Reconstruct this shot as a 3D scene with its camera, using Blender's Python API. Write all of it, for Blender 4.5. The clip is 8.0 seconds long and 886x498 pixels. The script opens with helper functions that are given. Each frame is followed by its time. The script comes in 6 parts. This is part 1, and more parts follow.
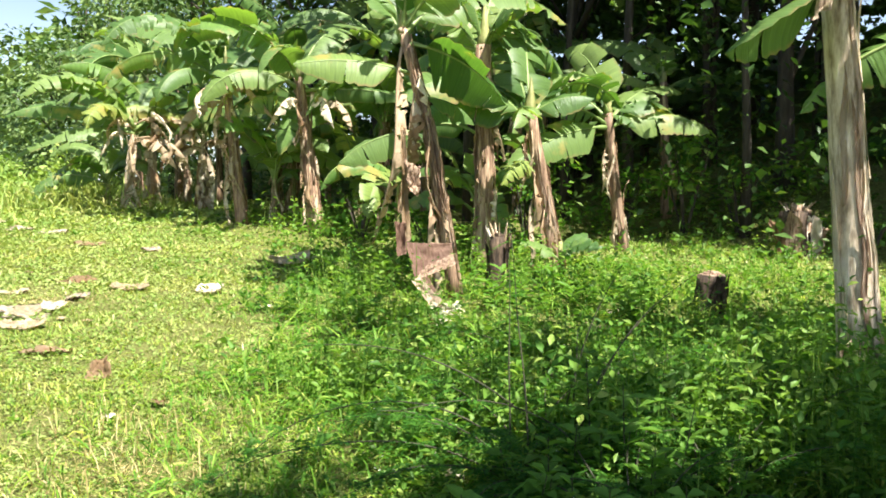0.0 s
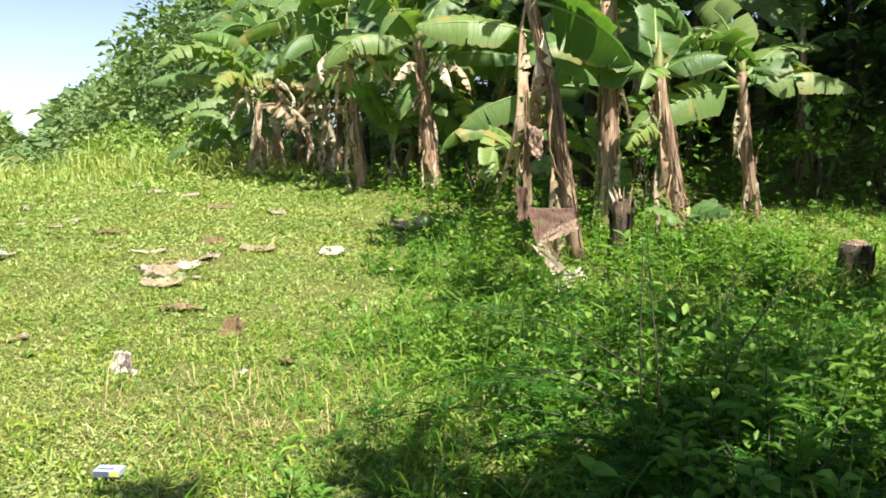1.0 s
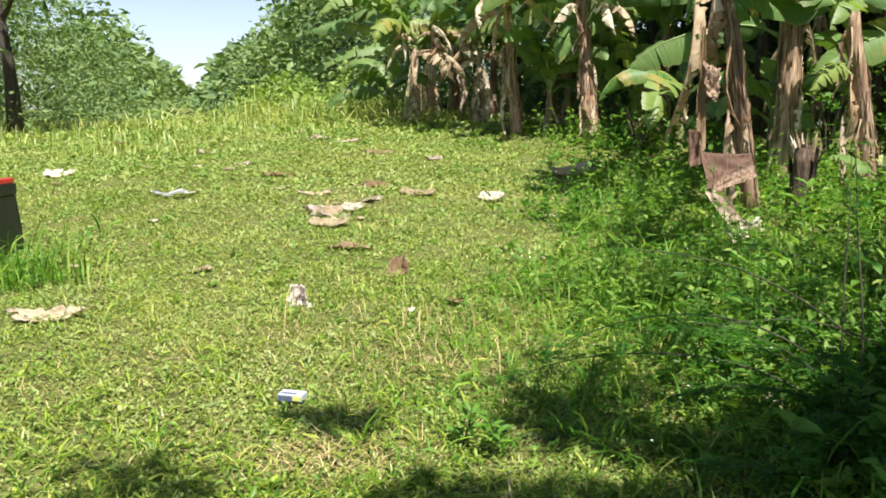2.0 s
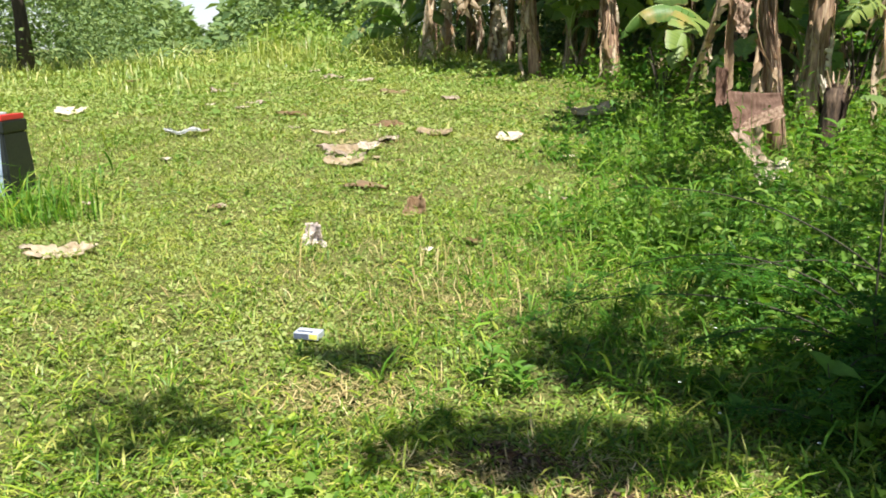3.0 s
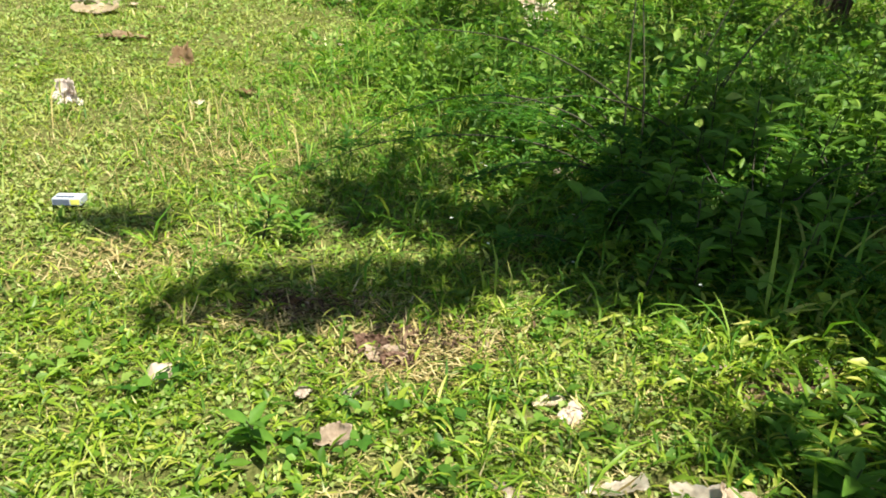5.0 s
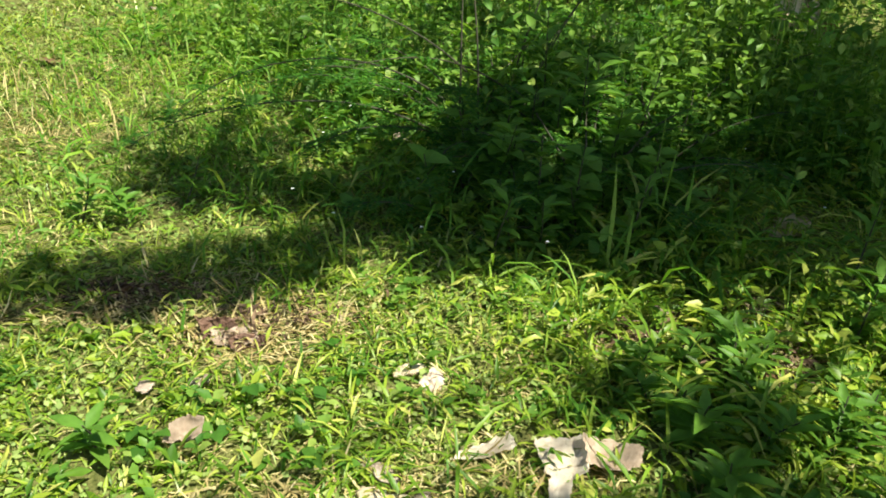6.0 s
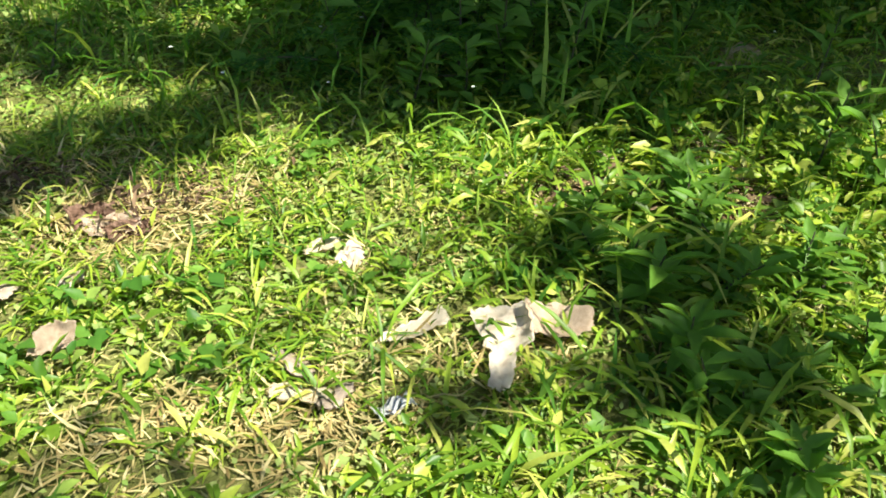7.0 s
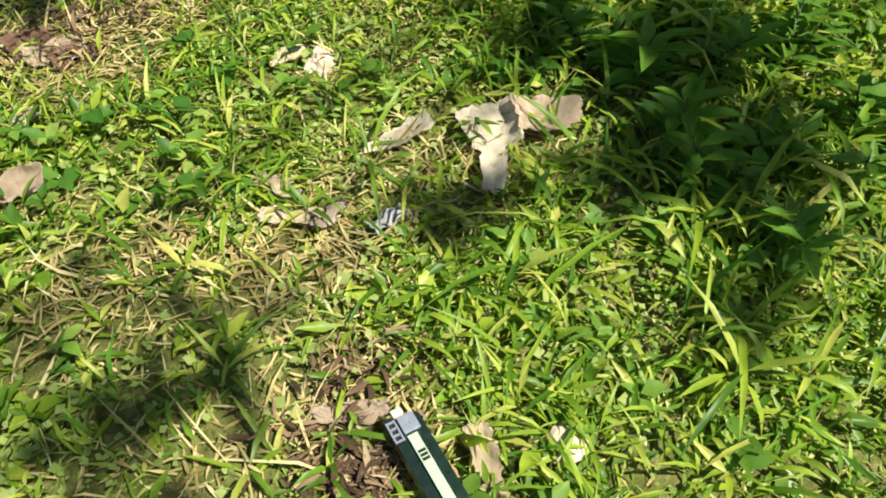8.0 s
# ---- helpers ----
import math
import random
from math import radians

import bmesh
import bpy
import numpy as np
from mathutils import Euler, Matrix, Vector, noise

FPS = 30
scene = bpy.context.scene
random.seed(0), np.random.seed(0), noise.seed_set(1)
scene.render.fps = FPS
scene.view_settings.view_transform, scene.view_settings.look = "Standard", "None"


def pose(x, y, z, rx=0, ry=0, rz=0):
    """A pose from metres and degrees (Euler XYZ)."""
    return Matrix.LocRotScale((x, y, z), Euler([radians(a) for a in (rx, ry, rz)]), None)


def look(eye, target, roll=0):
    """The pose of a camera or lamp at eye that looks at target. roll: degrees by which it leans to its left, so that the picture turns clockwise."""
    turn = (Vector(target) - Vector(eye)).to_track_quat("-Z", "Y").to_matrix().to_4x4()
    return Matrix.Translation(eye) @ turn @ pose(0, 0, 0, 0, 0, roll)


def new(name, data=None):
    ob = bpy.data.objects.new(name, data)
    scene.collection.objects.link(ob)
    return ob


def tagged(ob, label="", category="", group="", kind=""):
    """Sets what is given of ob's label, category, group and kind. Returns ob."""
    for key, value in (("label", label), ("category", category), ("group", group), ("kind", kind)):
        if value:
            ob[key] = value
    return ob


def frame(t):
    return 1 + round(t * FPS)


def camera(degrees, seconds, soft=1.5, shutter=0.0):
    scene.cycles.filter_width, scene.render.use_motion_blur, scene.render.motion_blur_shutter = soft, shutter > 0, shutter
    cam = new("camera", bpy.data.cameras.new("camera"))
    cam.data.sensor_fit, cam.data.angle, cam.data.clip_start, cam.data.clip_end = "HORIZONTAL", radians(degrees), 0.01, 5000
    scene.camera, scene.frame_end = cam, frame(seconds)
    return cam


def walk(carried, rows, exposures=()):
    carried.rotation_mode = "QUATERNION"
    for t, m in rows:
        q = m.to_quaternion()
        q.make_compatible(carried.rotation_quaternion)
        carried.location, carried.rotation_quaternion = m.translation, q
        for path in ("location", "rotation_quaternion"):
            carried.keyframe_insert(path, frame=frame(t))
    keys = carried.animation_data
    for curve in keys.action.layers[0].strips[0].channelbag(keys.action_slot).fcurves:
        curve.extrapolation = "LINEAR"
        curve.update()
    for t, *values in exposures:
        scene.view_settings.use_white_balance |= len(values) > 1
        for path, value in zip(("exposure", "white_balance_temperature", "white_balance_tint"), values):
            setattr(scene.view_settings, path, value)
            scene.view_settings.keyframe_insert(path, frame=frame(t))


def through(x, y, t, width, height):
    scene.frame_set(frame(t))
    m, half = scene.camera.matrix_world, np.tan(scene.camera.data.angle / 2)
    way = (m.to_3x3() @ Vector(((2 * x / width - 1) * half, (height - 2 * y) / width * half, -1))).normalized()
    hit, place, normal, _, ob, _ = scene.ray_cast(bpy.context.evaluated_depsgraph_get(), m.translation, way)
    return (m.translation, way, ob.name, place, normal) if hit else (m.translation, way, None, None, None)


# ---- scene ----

# ---- camera and its walk ----
cam = camera(58.0, 8.0, soft=1.8)
PATH = [
    (0, (0.138, -0.251, 1.461), (0.609, 1.687, 1.320), 0.19),
    (0.5, (0.130, -0.178, 1.458), (0.476, 1.785, 1.294), 0.13),
    (1, (0.092, -0.171, 1.444), (0.284, 1.807, 1.218), 0.08),
    (1.5, (0.000, -0.130, 1.414), (0.000, 1.849, 1.126), 0.00),
    (1.7, (-0.018, -0.114, 1.395), (-0.100, 1.861, 1.086), -0.07),
    (2.8, (-0.082, -0.009, 1.336), (-0.305, 1.927, 0.885), 0.20),
    (3, (-0.075, -0.000, 1.324), (-0.269, 1.932, 0.846), 0.29),
    (3.5, (-0.065, -0.001, 1.314), (-0.138, 1.921, 0.765), 0.80),
    (4, (-0.035, -0.001, 1.297), (0.018, 1.898, 0.672), 1.12),
    (4.2, (-0.017, -0.024, 1.313), (0.082, 1.861, 0.649), 1.17),
    (5.3, (-0.020, -0.003, 1.290), (0.397, 1.765, 0.454), 2.14),
    (5.5, (-0.022, 0.011, 1.256), (0.473, 1.759, 0.420), 2.52),
    (6, (-0.037, 0.054, 1.277), (0.666, 1.712, 0.406), 3.49),
    (6.5, (0.013, 0.128, 1.233), (0.837, 1.718, 0.342), 3.43),
    (7, (0.101, 0.227, 1.117), (0.880, 1.678, -0.017), 1.44),
    (7.5, (0.131, 0.294, 1.140), (0.780, 1.498, -0.320), -0.38),
    (8, (0.083, 0.298, 1.105), (0.776, 1.397, -0.416), -1.21),
]
walk(cam, [(t, look(eye, target, roll)) for t, eye, target, roll in PATH],
     exposures=[(0.0, 1.7, 6300, 13), (0.5, 1.58, 6300, 13), (1.0, 1.34, 6250, 12), (1.6, 1.1, 6200, 13), (3.0, 1.1, 6250, 14), (5.0, 1.14, 6550, 8), (6.3, 1.24, 6550, 6), (7.0, 1.48, 6550, 6), (7.5, 1.08, 6600, 6), (8.0, 0.9, 6650, 6)])

# ---- world, sun and exposure ----
SUN_ELEV, SUN_AZ = 60.0, 153.0
world = bpy.data.worlds.new("world")
scene.world = world
world.use_nodes = True
wn = world.node_tree.nodes
sky = wn.new("ShaderNodeTexSky")
sky.sky_type = "NISHITA"
sky.sun_disc = False
sky.sun_elevation = radians(SUN_ELEV)
sky.sun_rotation = radians(SUN_AZ)
sky.dust_density = 0.9
sky.air_density = 1.0
sky.ozone_density = 1.0
# bright tropical haze low in the sky, all round
coord = wn.new("ShaderNodeTexCoord")
split = wn.new("ShaderNodeSeparateXYZ")
world.node_tree.links.new(coord.outputs["Generated"], split.inputs[0])
haze = wn.new("ShaderNodeValToRGB")
haze.color_ramp.elements[0].position, haze.color_ramp.elements[0].color = 0.0, (3.6, 3.9, 4.0, 1)
haze.color_ramp.elements[1].position, haze.color_ramp.elements[1].color = 0.3, (0.0, 0.0, 0.0, 1)
world.node_tree.links.new(split.outputs[2], haze.inputs[0])
both = wn.new("ShaderNodeMix")
both.data_type, both.blend_type = "RGBA", "ADD"
both.inputs[0].default_value = 1.0
world.node_tree.links.new(sky.outputs[0], both.inputs[6])
world.node_tree.links.new(haze.outputs[0], both.inputs[7])
world.node_tree.links.new(both.outputs[2], wn["Background"].inputs[0])
wn["Background"].inputs[1].default_value = 0.055
sun_data = bpy.data.lights.new("sun", "SUN")
sun_data.energy, sun_data.angle, sun_data.color = 5.0, radians(0.5), (1.0, 0.95, 0.84)
sun = new("sun", sun_data)
az, el = radians(SUN_AZ), radians(SUN_ELEV)
SUN_FROM = Vector((math.sin(az) * math.cos(el), math.cos(az) * math.cos(el), math.sin(el)))
sun.matrix_world = Matrix.Translation(SUN_FROM * 60) @ SUN_FROM.to_track_quat("Z", "Y").to_matrix().to_4x4()


# ---- materials ----
def material(name):
    m = bpy.data.materials.new(name)
    m.use_nodes = True
    nt = m.node_tree
    return m, nt, nt.nodes["Principled BSDF"], nt.links.new


def ramp(nt, fac, stops):
    node = nt.nodes.new("ShaderNodeValToRGB")
    el = node.color_ramp.elements
    while len(el) < len(stops):
        el.new(0.5)
    for e, (pos, col) in zip(el, stops):
        e.position, e.color = pos, (*col, 1)
    nt.links.new(fac, node.inputs[0])
    return node.outputs[0]


def noise_tex(nt, scale, detail=4.0, rough=0.6, coords="Object", stretch=(1, 1, 1)):
    tc = nt.nodes.new("ShaderNodeTexCoord")
    mp = nt.nodes.new("ShaderNodeMapping")
    mp.inputs["Scale"].default_value = stretch
    nt.links.new(tc.outputs[coords], mp.inputs[0])
    n = nt.nodes.new("ShaderNodeTexNoise")
    n.inputs["Scale"].default_value, n.inputs["Detail"].default_value, n.inputs["Roughness"].default_value = scale, detail, rough
    nt.links.new(mp.outputs[0], n.inputs["Vector"])
    return n.outputs["Fac"]


def mixed(nt, fac, a, b, kind="MIX"):
    n = nt.nodes.new("ShaderNodeMix")
    n.data_type, n.blend_type = "RGBA", kind
    for sock, val in ((n.inputs[0], fac), (n.inputs[6], a), (n.inputs[7], b)):
        if isinstance(val, (int, float)):
            sock.default_value = val
        elif isinstance(val, tuple):
            sock.default_value = (*val, 1)
        else:
            nt.links.new(val, sock)
    return n.outputs[2]


def bump(nt, height, strength, distance, bsdf):
    b = nt.nodes.new("ShaderNodeBump")
    b.inputs["Strength"].default_value, b.inputs["Distance"].default_value = strength, distance
    nt.links.new(height, b.inputs["Height"])
    nt.links.new(b.outputs[0], bsdf.inputs["Normal"])


def thin_leaf(name, stops, through=0.35, rough=0.5, patch=None, patch_scale=0.8, patch_lo=0.45, patch_hi=0.65, island=True, spec=0.35):
    """Foliage that lets light through; colour varies leaf by leaf and, slowly, from place to place."""
    m, nt, bsdf, link = material(name)
    if island:
        rnd = nt.nodes.new("ShaderNodeNewGeometry").outputs["Random Per Island"]
    else:
        rnd = nt.nodes.new("ShaderNodeObjectInfo").outputs["Random"]
    col = ramp(nt, rnd, stops)
    fine = noise_tex(nt, 35.0, 3.0)
    col = mixed(nt, 0.35, col, ramp(nt, fine, [(0.3, (0.35, 0.35, 0.3)), (0.7, (1.3, 1.3, 1.2))]), "MULTIPLY")
    if patch:
        fac = noise_tex(nt, patch_scale, 5.0, 0.65)
        f2 = ramp(nt, fac, [(patch_lo, (0, 0, 0)), (patch_hi, (1, 1, 1))])
        col = mixed(nt, f2, col, mixed(nt, 0.6, col, patch))
    link(col, bsdf.inputs["Base Color"])
    bsdf.inputs["Roughness"].default_value = rough
    bsdf.inputs["Specular IOR Level"].default_value = spec
    tr = nt.nodes.new("ShaderNodeBsdfTranslucent")
    link(mixed(nt, 1.0, col, (1.25, 1.35, 0.55), "MULTIPLY"), tr.inputs[0])
    mx = nt.nodes.new("ShaderNodeMixShader")
    mx.inputs[0].default_value = through
    link(bsdf.outputs[0], mx.inputs[1])
    link(tr.outputs[0], mx.inputs[2])
    link(mx.outputs[0], nt.nodes["Material Output"].inputs[0])
    return m


GRASS = thin_leaf("lawn grass", [(0.0, (0.12, 0.2, 0.026)), (0.35, (0.2, 0.3, 0.05)), (0.65, (0.28, 0.37, 0.075)), (0.88, (0.4, 0.43, 0.11)), (1.0, (0.6, 0.53, 0.27))],
                  patch=(0.45, 0.45, 0.12), patch_scale=0.7, through=0.3, rough=0.42, spec=0.5)
TALLGRASS = thin_leaf("long grass", [(0.0, (0.06, 0.17, 0.018)), (0.5, (0.14, 0.3, 0.03)), (0.85, (0.25, 0.39, 0.05)), (1.0, (0.44, 0.46, 0.12))], through=0.42, spec=0.22)
CLOVER = thin_leaf("creeping lawn weed", [(0.0, (0.12, 0.21, 0.04)), (0.5, (0.21, 0.32, 0.07)), (1.0, (0.33, 0.42, 0.13))], patch=(0.42, 0.43, 0.17), patch_scale=0.9, through=0.3, rough=0.6, spec=0.2)
STRAW = thin_leaf("dry straw", [(0.0, (0.28, 0.2, 0.08)), (0.5, (0.47, 0.38, 0.16)), (1.0, (0.64, 0.55, 0.3))], through=0.2, rough=0.7)
HERB = thin_leaf("broad weed leaf", [(0.0, (0.038, 0.12, 0.016)), (0.5, (0.095, 0.225, 0.03)), (0.85, (0.19, 0.33, 0.055)), (1.0, (0.33, 0.42, 0.1))],
                 patch=(0.22, 0.34, 0.055), patch_scale=1.3, through=0.42, rough=0.45, spec=0.2)
LEAFMOULD = thin_leaf("rotting leaf", [(0.0, (0.035, 0.022, 0.014)), (0.5, (0.12, 0.075, 0.045)), (0.85, (0.26, 0.18, 0.11)), (1.0, (0.45, 0.36, 0.24))], through=0.08, rough=0.8, spec=0.2)
PETAL = thin_leaf("white petal", [(0.0, (0.7, 0.72, 0.68)), (1.0, (0.85, 0.86, 0.84))], through=0.2)
SCRUB = thin_leaf("sunlit scrub leaf", [(0.0, (0.12, 0.22, 0.04)), (0.5, (0.2, 0.32, 0.06)), (1.0, (0.32, 0.42, 0.1))], patch=(0.36, 0.4, 0.12), patch_scale=0.6, through=0.35)
SHRUBLEAF = thin_leaf("fine shrub leaf", [(0.0, (0.028, 0.1, 0.014)), (0.6, (0.055, 0.165, 0.024)), (1.0, (0.1, 0.24, 0.036))], through=0.42, rough=0.5, spec=0.2)
# wood leaves: albedo lowered so the colour adds to the wood's shade
DARKENED_FOREST = thin_leaf("forest leaf darkened as shade", [(0.0, (0.026, 0.065, 0.013)), (0.5, (0.05, 0.11, 0.02)), (0.85, (0.085, 0.155, 0.03)), (1.0, (0.15, 0.21, 0.05))],
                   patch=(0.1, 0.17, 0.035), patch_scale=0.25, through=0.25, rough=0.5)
# distant foliage: albedo raised so that the colour carries the haze
HAZED_WOOD = thin_leaf("far forest leaf paled as haze", [(0.0, (0.05, 0.105, 0.036)), (0.5, (0.115, 0.2, 0.065)), (1.0, (0.21, 0.29, 0.1))],
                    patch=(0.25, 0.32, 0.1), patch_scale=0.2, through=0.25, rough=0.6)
OVERHANG = thin_leaf("thin overhanging leaf", [(0.0, (0.07, 0.15, 0.02)), (0.5, (0.11, 0.22, 0.03)), (1.0, (0.17, 0.29, 0.045))], through=0.38, rough=0.5)
DEAD = thin_leaf("dead banana leaf", [(0.0, (0.2, 0.12, 0.065)), (0.5, (0.36, 0.25, 0.15)), (1.0, (0.55, 0.43, 0.3))], through=0.15, rough=0.75, island=False, spec=0.2,
                 patch=(0.3, 0.17, 0.09), patch_scale=6.0)
BLEACHED = thin_leaf("bleached hanging leaf", [(0.0, (0.4, 0.3, 0.2)), (0.5, (0.6, 0.5, 0.37)), (1.0, (0.78, 0.69, 0.55))], through=0.2, rough=0.75, island=False, spec=0.2,
                     patch=(0.4, 0.28, 0.17), patch_scale=7.0)
LITTER = thin_leaf("dry litter leaf", [(0.0, (0.5, 0.4, 0.28)), (0.5, (0.66, 0.55, 0.41)), (1.0, (0.8, 0.71, 0.57))], through=0.12, rough=0.8, island=False, spec=0.2,
                   patch=(0.44, 0.32, 0.21), patch_scale=14.0)


def banana_green(name, stops, brown=0.0):
    m, nt, bsdf, link = material(name)
    rnd = nt.nodes.new("ShaderNodeObjectInfo").outputs["Random"]
    col = ramp(nt, rnd, stops)
    uv = nt.nodes.new("ShaderNodeUVMap")
    mp = nt.nodes.new("ShaderNodeMapping")
    mp.inputs["Scale"].default_value = (60, 1.2, 1)
    link(uv.outputs[0], mp.inputs[0])
    veins = nt.nodes.new("ShaderNodeTexNoise")
    veins.inputs["Scale"].default_value, veins.inputs["Detail"].default_value = 1.0, 3.0
    link(mp.outputs[0], veins.inputs["Vector"])
    col = mixed(nt, 0.55, col, ramp(nt, veins.outputs["Fac"], [(0.3, (0.55, 0.6, 0.5)), (0.7, (1.35, 1.3, 1.1))]), "MULTIPLY")
    blot = noise_tex(nt, 2.2, 5.0, 0.65)
    col = mixed(nt, ramp(nt, blot, [(0.6 - brown, (0, 0, 0)), (0.72 - brown * 0.6, (1, 1, 1))]), col, (0.36, 0.3, 0.09))
    # dry margins
    parts_uv = nt.nodes.new("ShaderNodeSeparateXYZ")
    link(uv.outputs[0], parts_uv.inputs[0])
    rim = ramp(nt, parts_uv.outputs[1], [(0.0, (1, 1, 1)), (0.06, (0, 0, 0)), (0.94, (0, 0, 0)), (1.0, (1, 1, 1))])
    frayed = ramp(nt, noise_tex(nt, 7.0, 4.0, 0.6), [(0.42, (0, 0, 0)), (0.6, (1, 1, 1))])
    col = mixed(nt, mixed(nt, 1.0, rim, frayed, "MULTIPLY"), col, (0.3, 0.22, 0.1))
    link(col, bsdf.inputs["Base Color"])
    bsdf.inputs["Roughness"].default_value = 0.42
    bsdf.inputs["Specular IOR Level"].default_value = 0.4
    bump(nt, veins.outputs["Fac"], 0.6, 0.012, bsdf)
    tr = nt.nodes.new("ShaderNodeBsdfTranslucent")
    link(mixed(nt, 1.0, col, (1.5, 1.6, 0.5), "MULTIPLY"), tr.inputs[0])
    mx = nt.nodes.new("ShaderNodeMixShader")
    mx.inputs[0].default_value = 0.4
    link(bsdf.outputs[0], mx.inputs[1])
    link(tr.outputs[0], mx.inputs[2])
    link(mx.outputs[0], nt.nodes["Material Output"].inputs[0])
    return m


BANANA = banana_green("banana leaf", [(0.0, (0.065, 0.14, 0.04)), (0.5, (0.125, 0.215, 0.066)), (1.0, (0.22, 0.31, 0.1))])
BANANA_OLD = banana_green("yellowing banana leaf", [(0.0, (0.12, 0.23, 0.06)), (0.6, (0.2, 0.3, 0.08)), (1.0, (0.34, 0.36, 0.11))], brown=0.06)


def simple(name, stops, scale, rough, stretch=(1, 1, 1), strength=0.5, dist=0.01, detail=6.0, spec=0.4, metal=0.0, coords="Object", vary=0.0):
    m, nt, bsdf, link = material(name)
    fac = noise_tex(nt, scale, detail, 0.65, coords, stretch)
    col = ramp(nt, fac, stops)
    big = noise_tex(nt, scale * 0.21, 3.0, 0.5, coords)
    col = mixed(nt, 0.5, col, ramp(nt, big, [(0.3, (0.6, 0.58, 0.55)), (0.7, (1.25, 1.25, 1.25))]), "MULTIPLY")
    if vary:
        rnd = nt.nodes.new("ShaderNodeObjectInfo").outputs["Random"]
        col = mixed(nt, vary, col, ramp(nt, rnd, [(0, (0.55, 0.5, 0.45)), (1, (1.4, 1.35, 1.3))]), "MULTIPLY")
    link(col, bsdf.inputs["Base Color"])
    bsdf.inputs["Roughness"].default_value, bsdf.inputs["Specular IOR Level"].default_value = rough, spec
    bsdf.inputs["Metallic"].default_value = metal
    bump(nt, fac, strength, dist, bsdf)
    return m


SOIL = simple("thatched soil", [(0.25, (0.045, 0.05, 0.016)), (0.42, (0.115, 0.13, 0.034)), (0.6, (0.19, 0.195, 0.065)), (0.8, (0.33, 0.29, 0.15))], 45.0, 0.95, strength=0.9, dist=0.03, spec=0.1)
STEM = simple("banana pseudostem", [(0.3, (0.08, 0.048, 0.03)), (0.45, (0.23, 0.145, 0.095)), (0.58, (0.42, 0.3, 0.2)), (0.75, (0.62, 0.5, 0.37))], 7.0, 0.7, (5, 5, 0.5), 0.7, 0.02, vary=0.5)
STEM_PALE = simple("weathered pale pseudostem", [(0.28, (0.13, 0.09, 0.055)), (0.42, (0.36, 0.28, 0.19)), (0.56, (0.6, 0.5, 0.37)), (0.78, (0.78, 0.7, 0.56))], 6.0, 0.7, (4, 4, 0.9), 0.8, 0.02)
STEM_GREEN = simple("green pseudostem", [(0.25, (0.1, 0.09, 0.03)), (0.5, (0.22, 0.24, 0.08)), (0.75, (0.38, 0.36, 0.16))], 7.0, 0.55, (5, 5, 0.5), 0.5, 0.015, vary=0.4)
SHEATH = simple("dry leaf sheath", [(0.3, (0.14, 0.08, 0.05)), (0.45, (0.38, 0.26, 0.18)), (0.58, (0.6, 0.46, 0.34)), (0.75, (0.78, 0.66, 0.52))], 9.0, 0.75, (6, 6, 0.7), 0.6, 0.01, vary=0.6)
SHEATH_RED = simple("reddish dry sheath", [(0.25, (0.13, 0.07, 0.045)), (0.5, (0.24, 0.14, 0.095)), (0.75, (0.38, 0.25, 0.18))], 9.0, 0.7, (6, 6, 0.7), 0.6, 0.01)
CREAM = simple("bleached cream sheath", [(0.25, (0.62, 0.52, 0.39)), (0.5, (0.8, 0.71, 0.57)), (0.75, (0.88, 0.82, 0.7))], 16.0, 0.75, (3, 3, 1), 0.5, 0.008)
ROTTEN = simple("dark rotting stem", [(0.3, (0.018, 0.013, 0.009)), (0.5, (0.075, 0.05, 0.032)), (0.7, (0.2, 0.14, 0.09))], 9.0, 0.85, (4, 4, 1), 0.8, 0.02)
TANSHEATH = simple("tan dry sheath", [(0.25, (0.36, 0.26, 0.18)), (0.5, (0.54, 0.42, 0.31)), (0.75, (0.68, 0.56, 0.44))], 12.0, 0.75, (4, 4, 1), 0.5, 0.008)
RIB = simple("leaf midrib", [(0.3, (0.12, 0.2, 0.05)), (0.7, (0.27, 0.35, 0.11))], 6.0, 0.45, strength=0.1)
DEADRIB = simple("dry midrib", [(0.3, (0.25, 0.16, 0.09)), (0.7, (0.5, 0.38, 0.24))], 9.0, 0.8, strength=0.3)
# bark colour lowered in place of deeper canopy shade on the trunks
BARK = simple("forest bark darkened as shade", [(0.3, (0.03, 0.024, 0.018)), (0.6, (0.075, 0.06, 0.046)), (0.8, (0.17, 0.15, 0.12))], 5.0, 0.9, (3, 3, 0.6), 0.9, 0.03)
TWIG = simple("shrub twig", [(0.3, (0.022, 0.024, 0.012)), (0.7, (0.075, 0.07, 0.035))], 20.0, 0.7)
PAPER = simple("crumpled paper", [(0.3, (0.34, 0.26, 0.19)), (0.55, (0.55, 0.45, 0.36)), (0.7, (0.68, 0.58, 0.49))], 18.0, 0.8, strength=0.4, dist=0.01)
RAG = simple("pinkish paper", [(0.3, (0.62, 0.52, 0.47)), (0.55, (0.78, 0.69, 0.65)), (0.75, (0.85, 0.79, 0.76))], 18.0, 0.85, strength=0.4, dist=0.01)
PLASTIC_WHITE = simple("white plastic film", [(0.3, (0.6, 0.62, 0.64)), (0.7, (0.85, 0.86, 0.87))], 25.0, 0.35, strength=0.2)


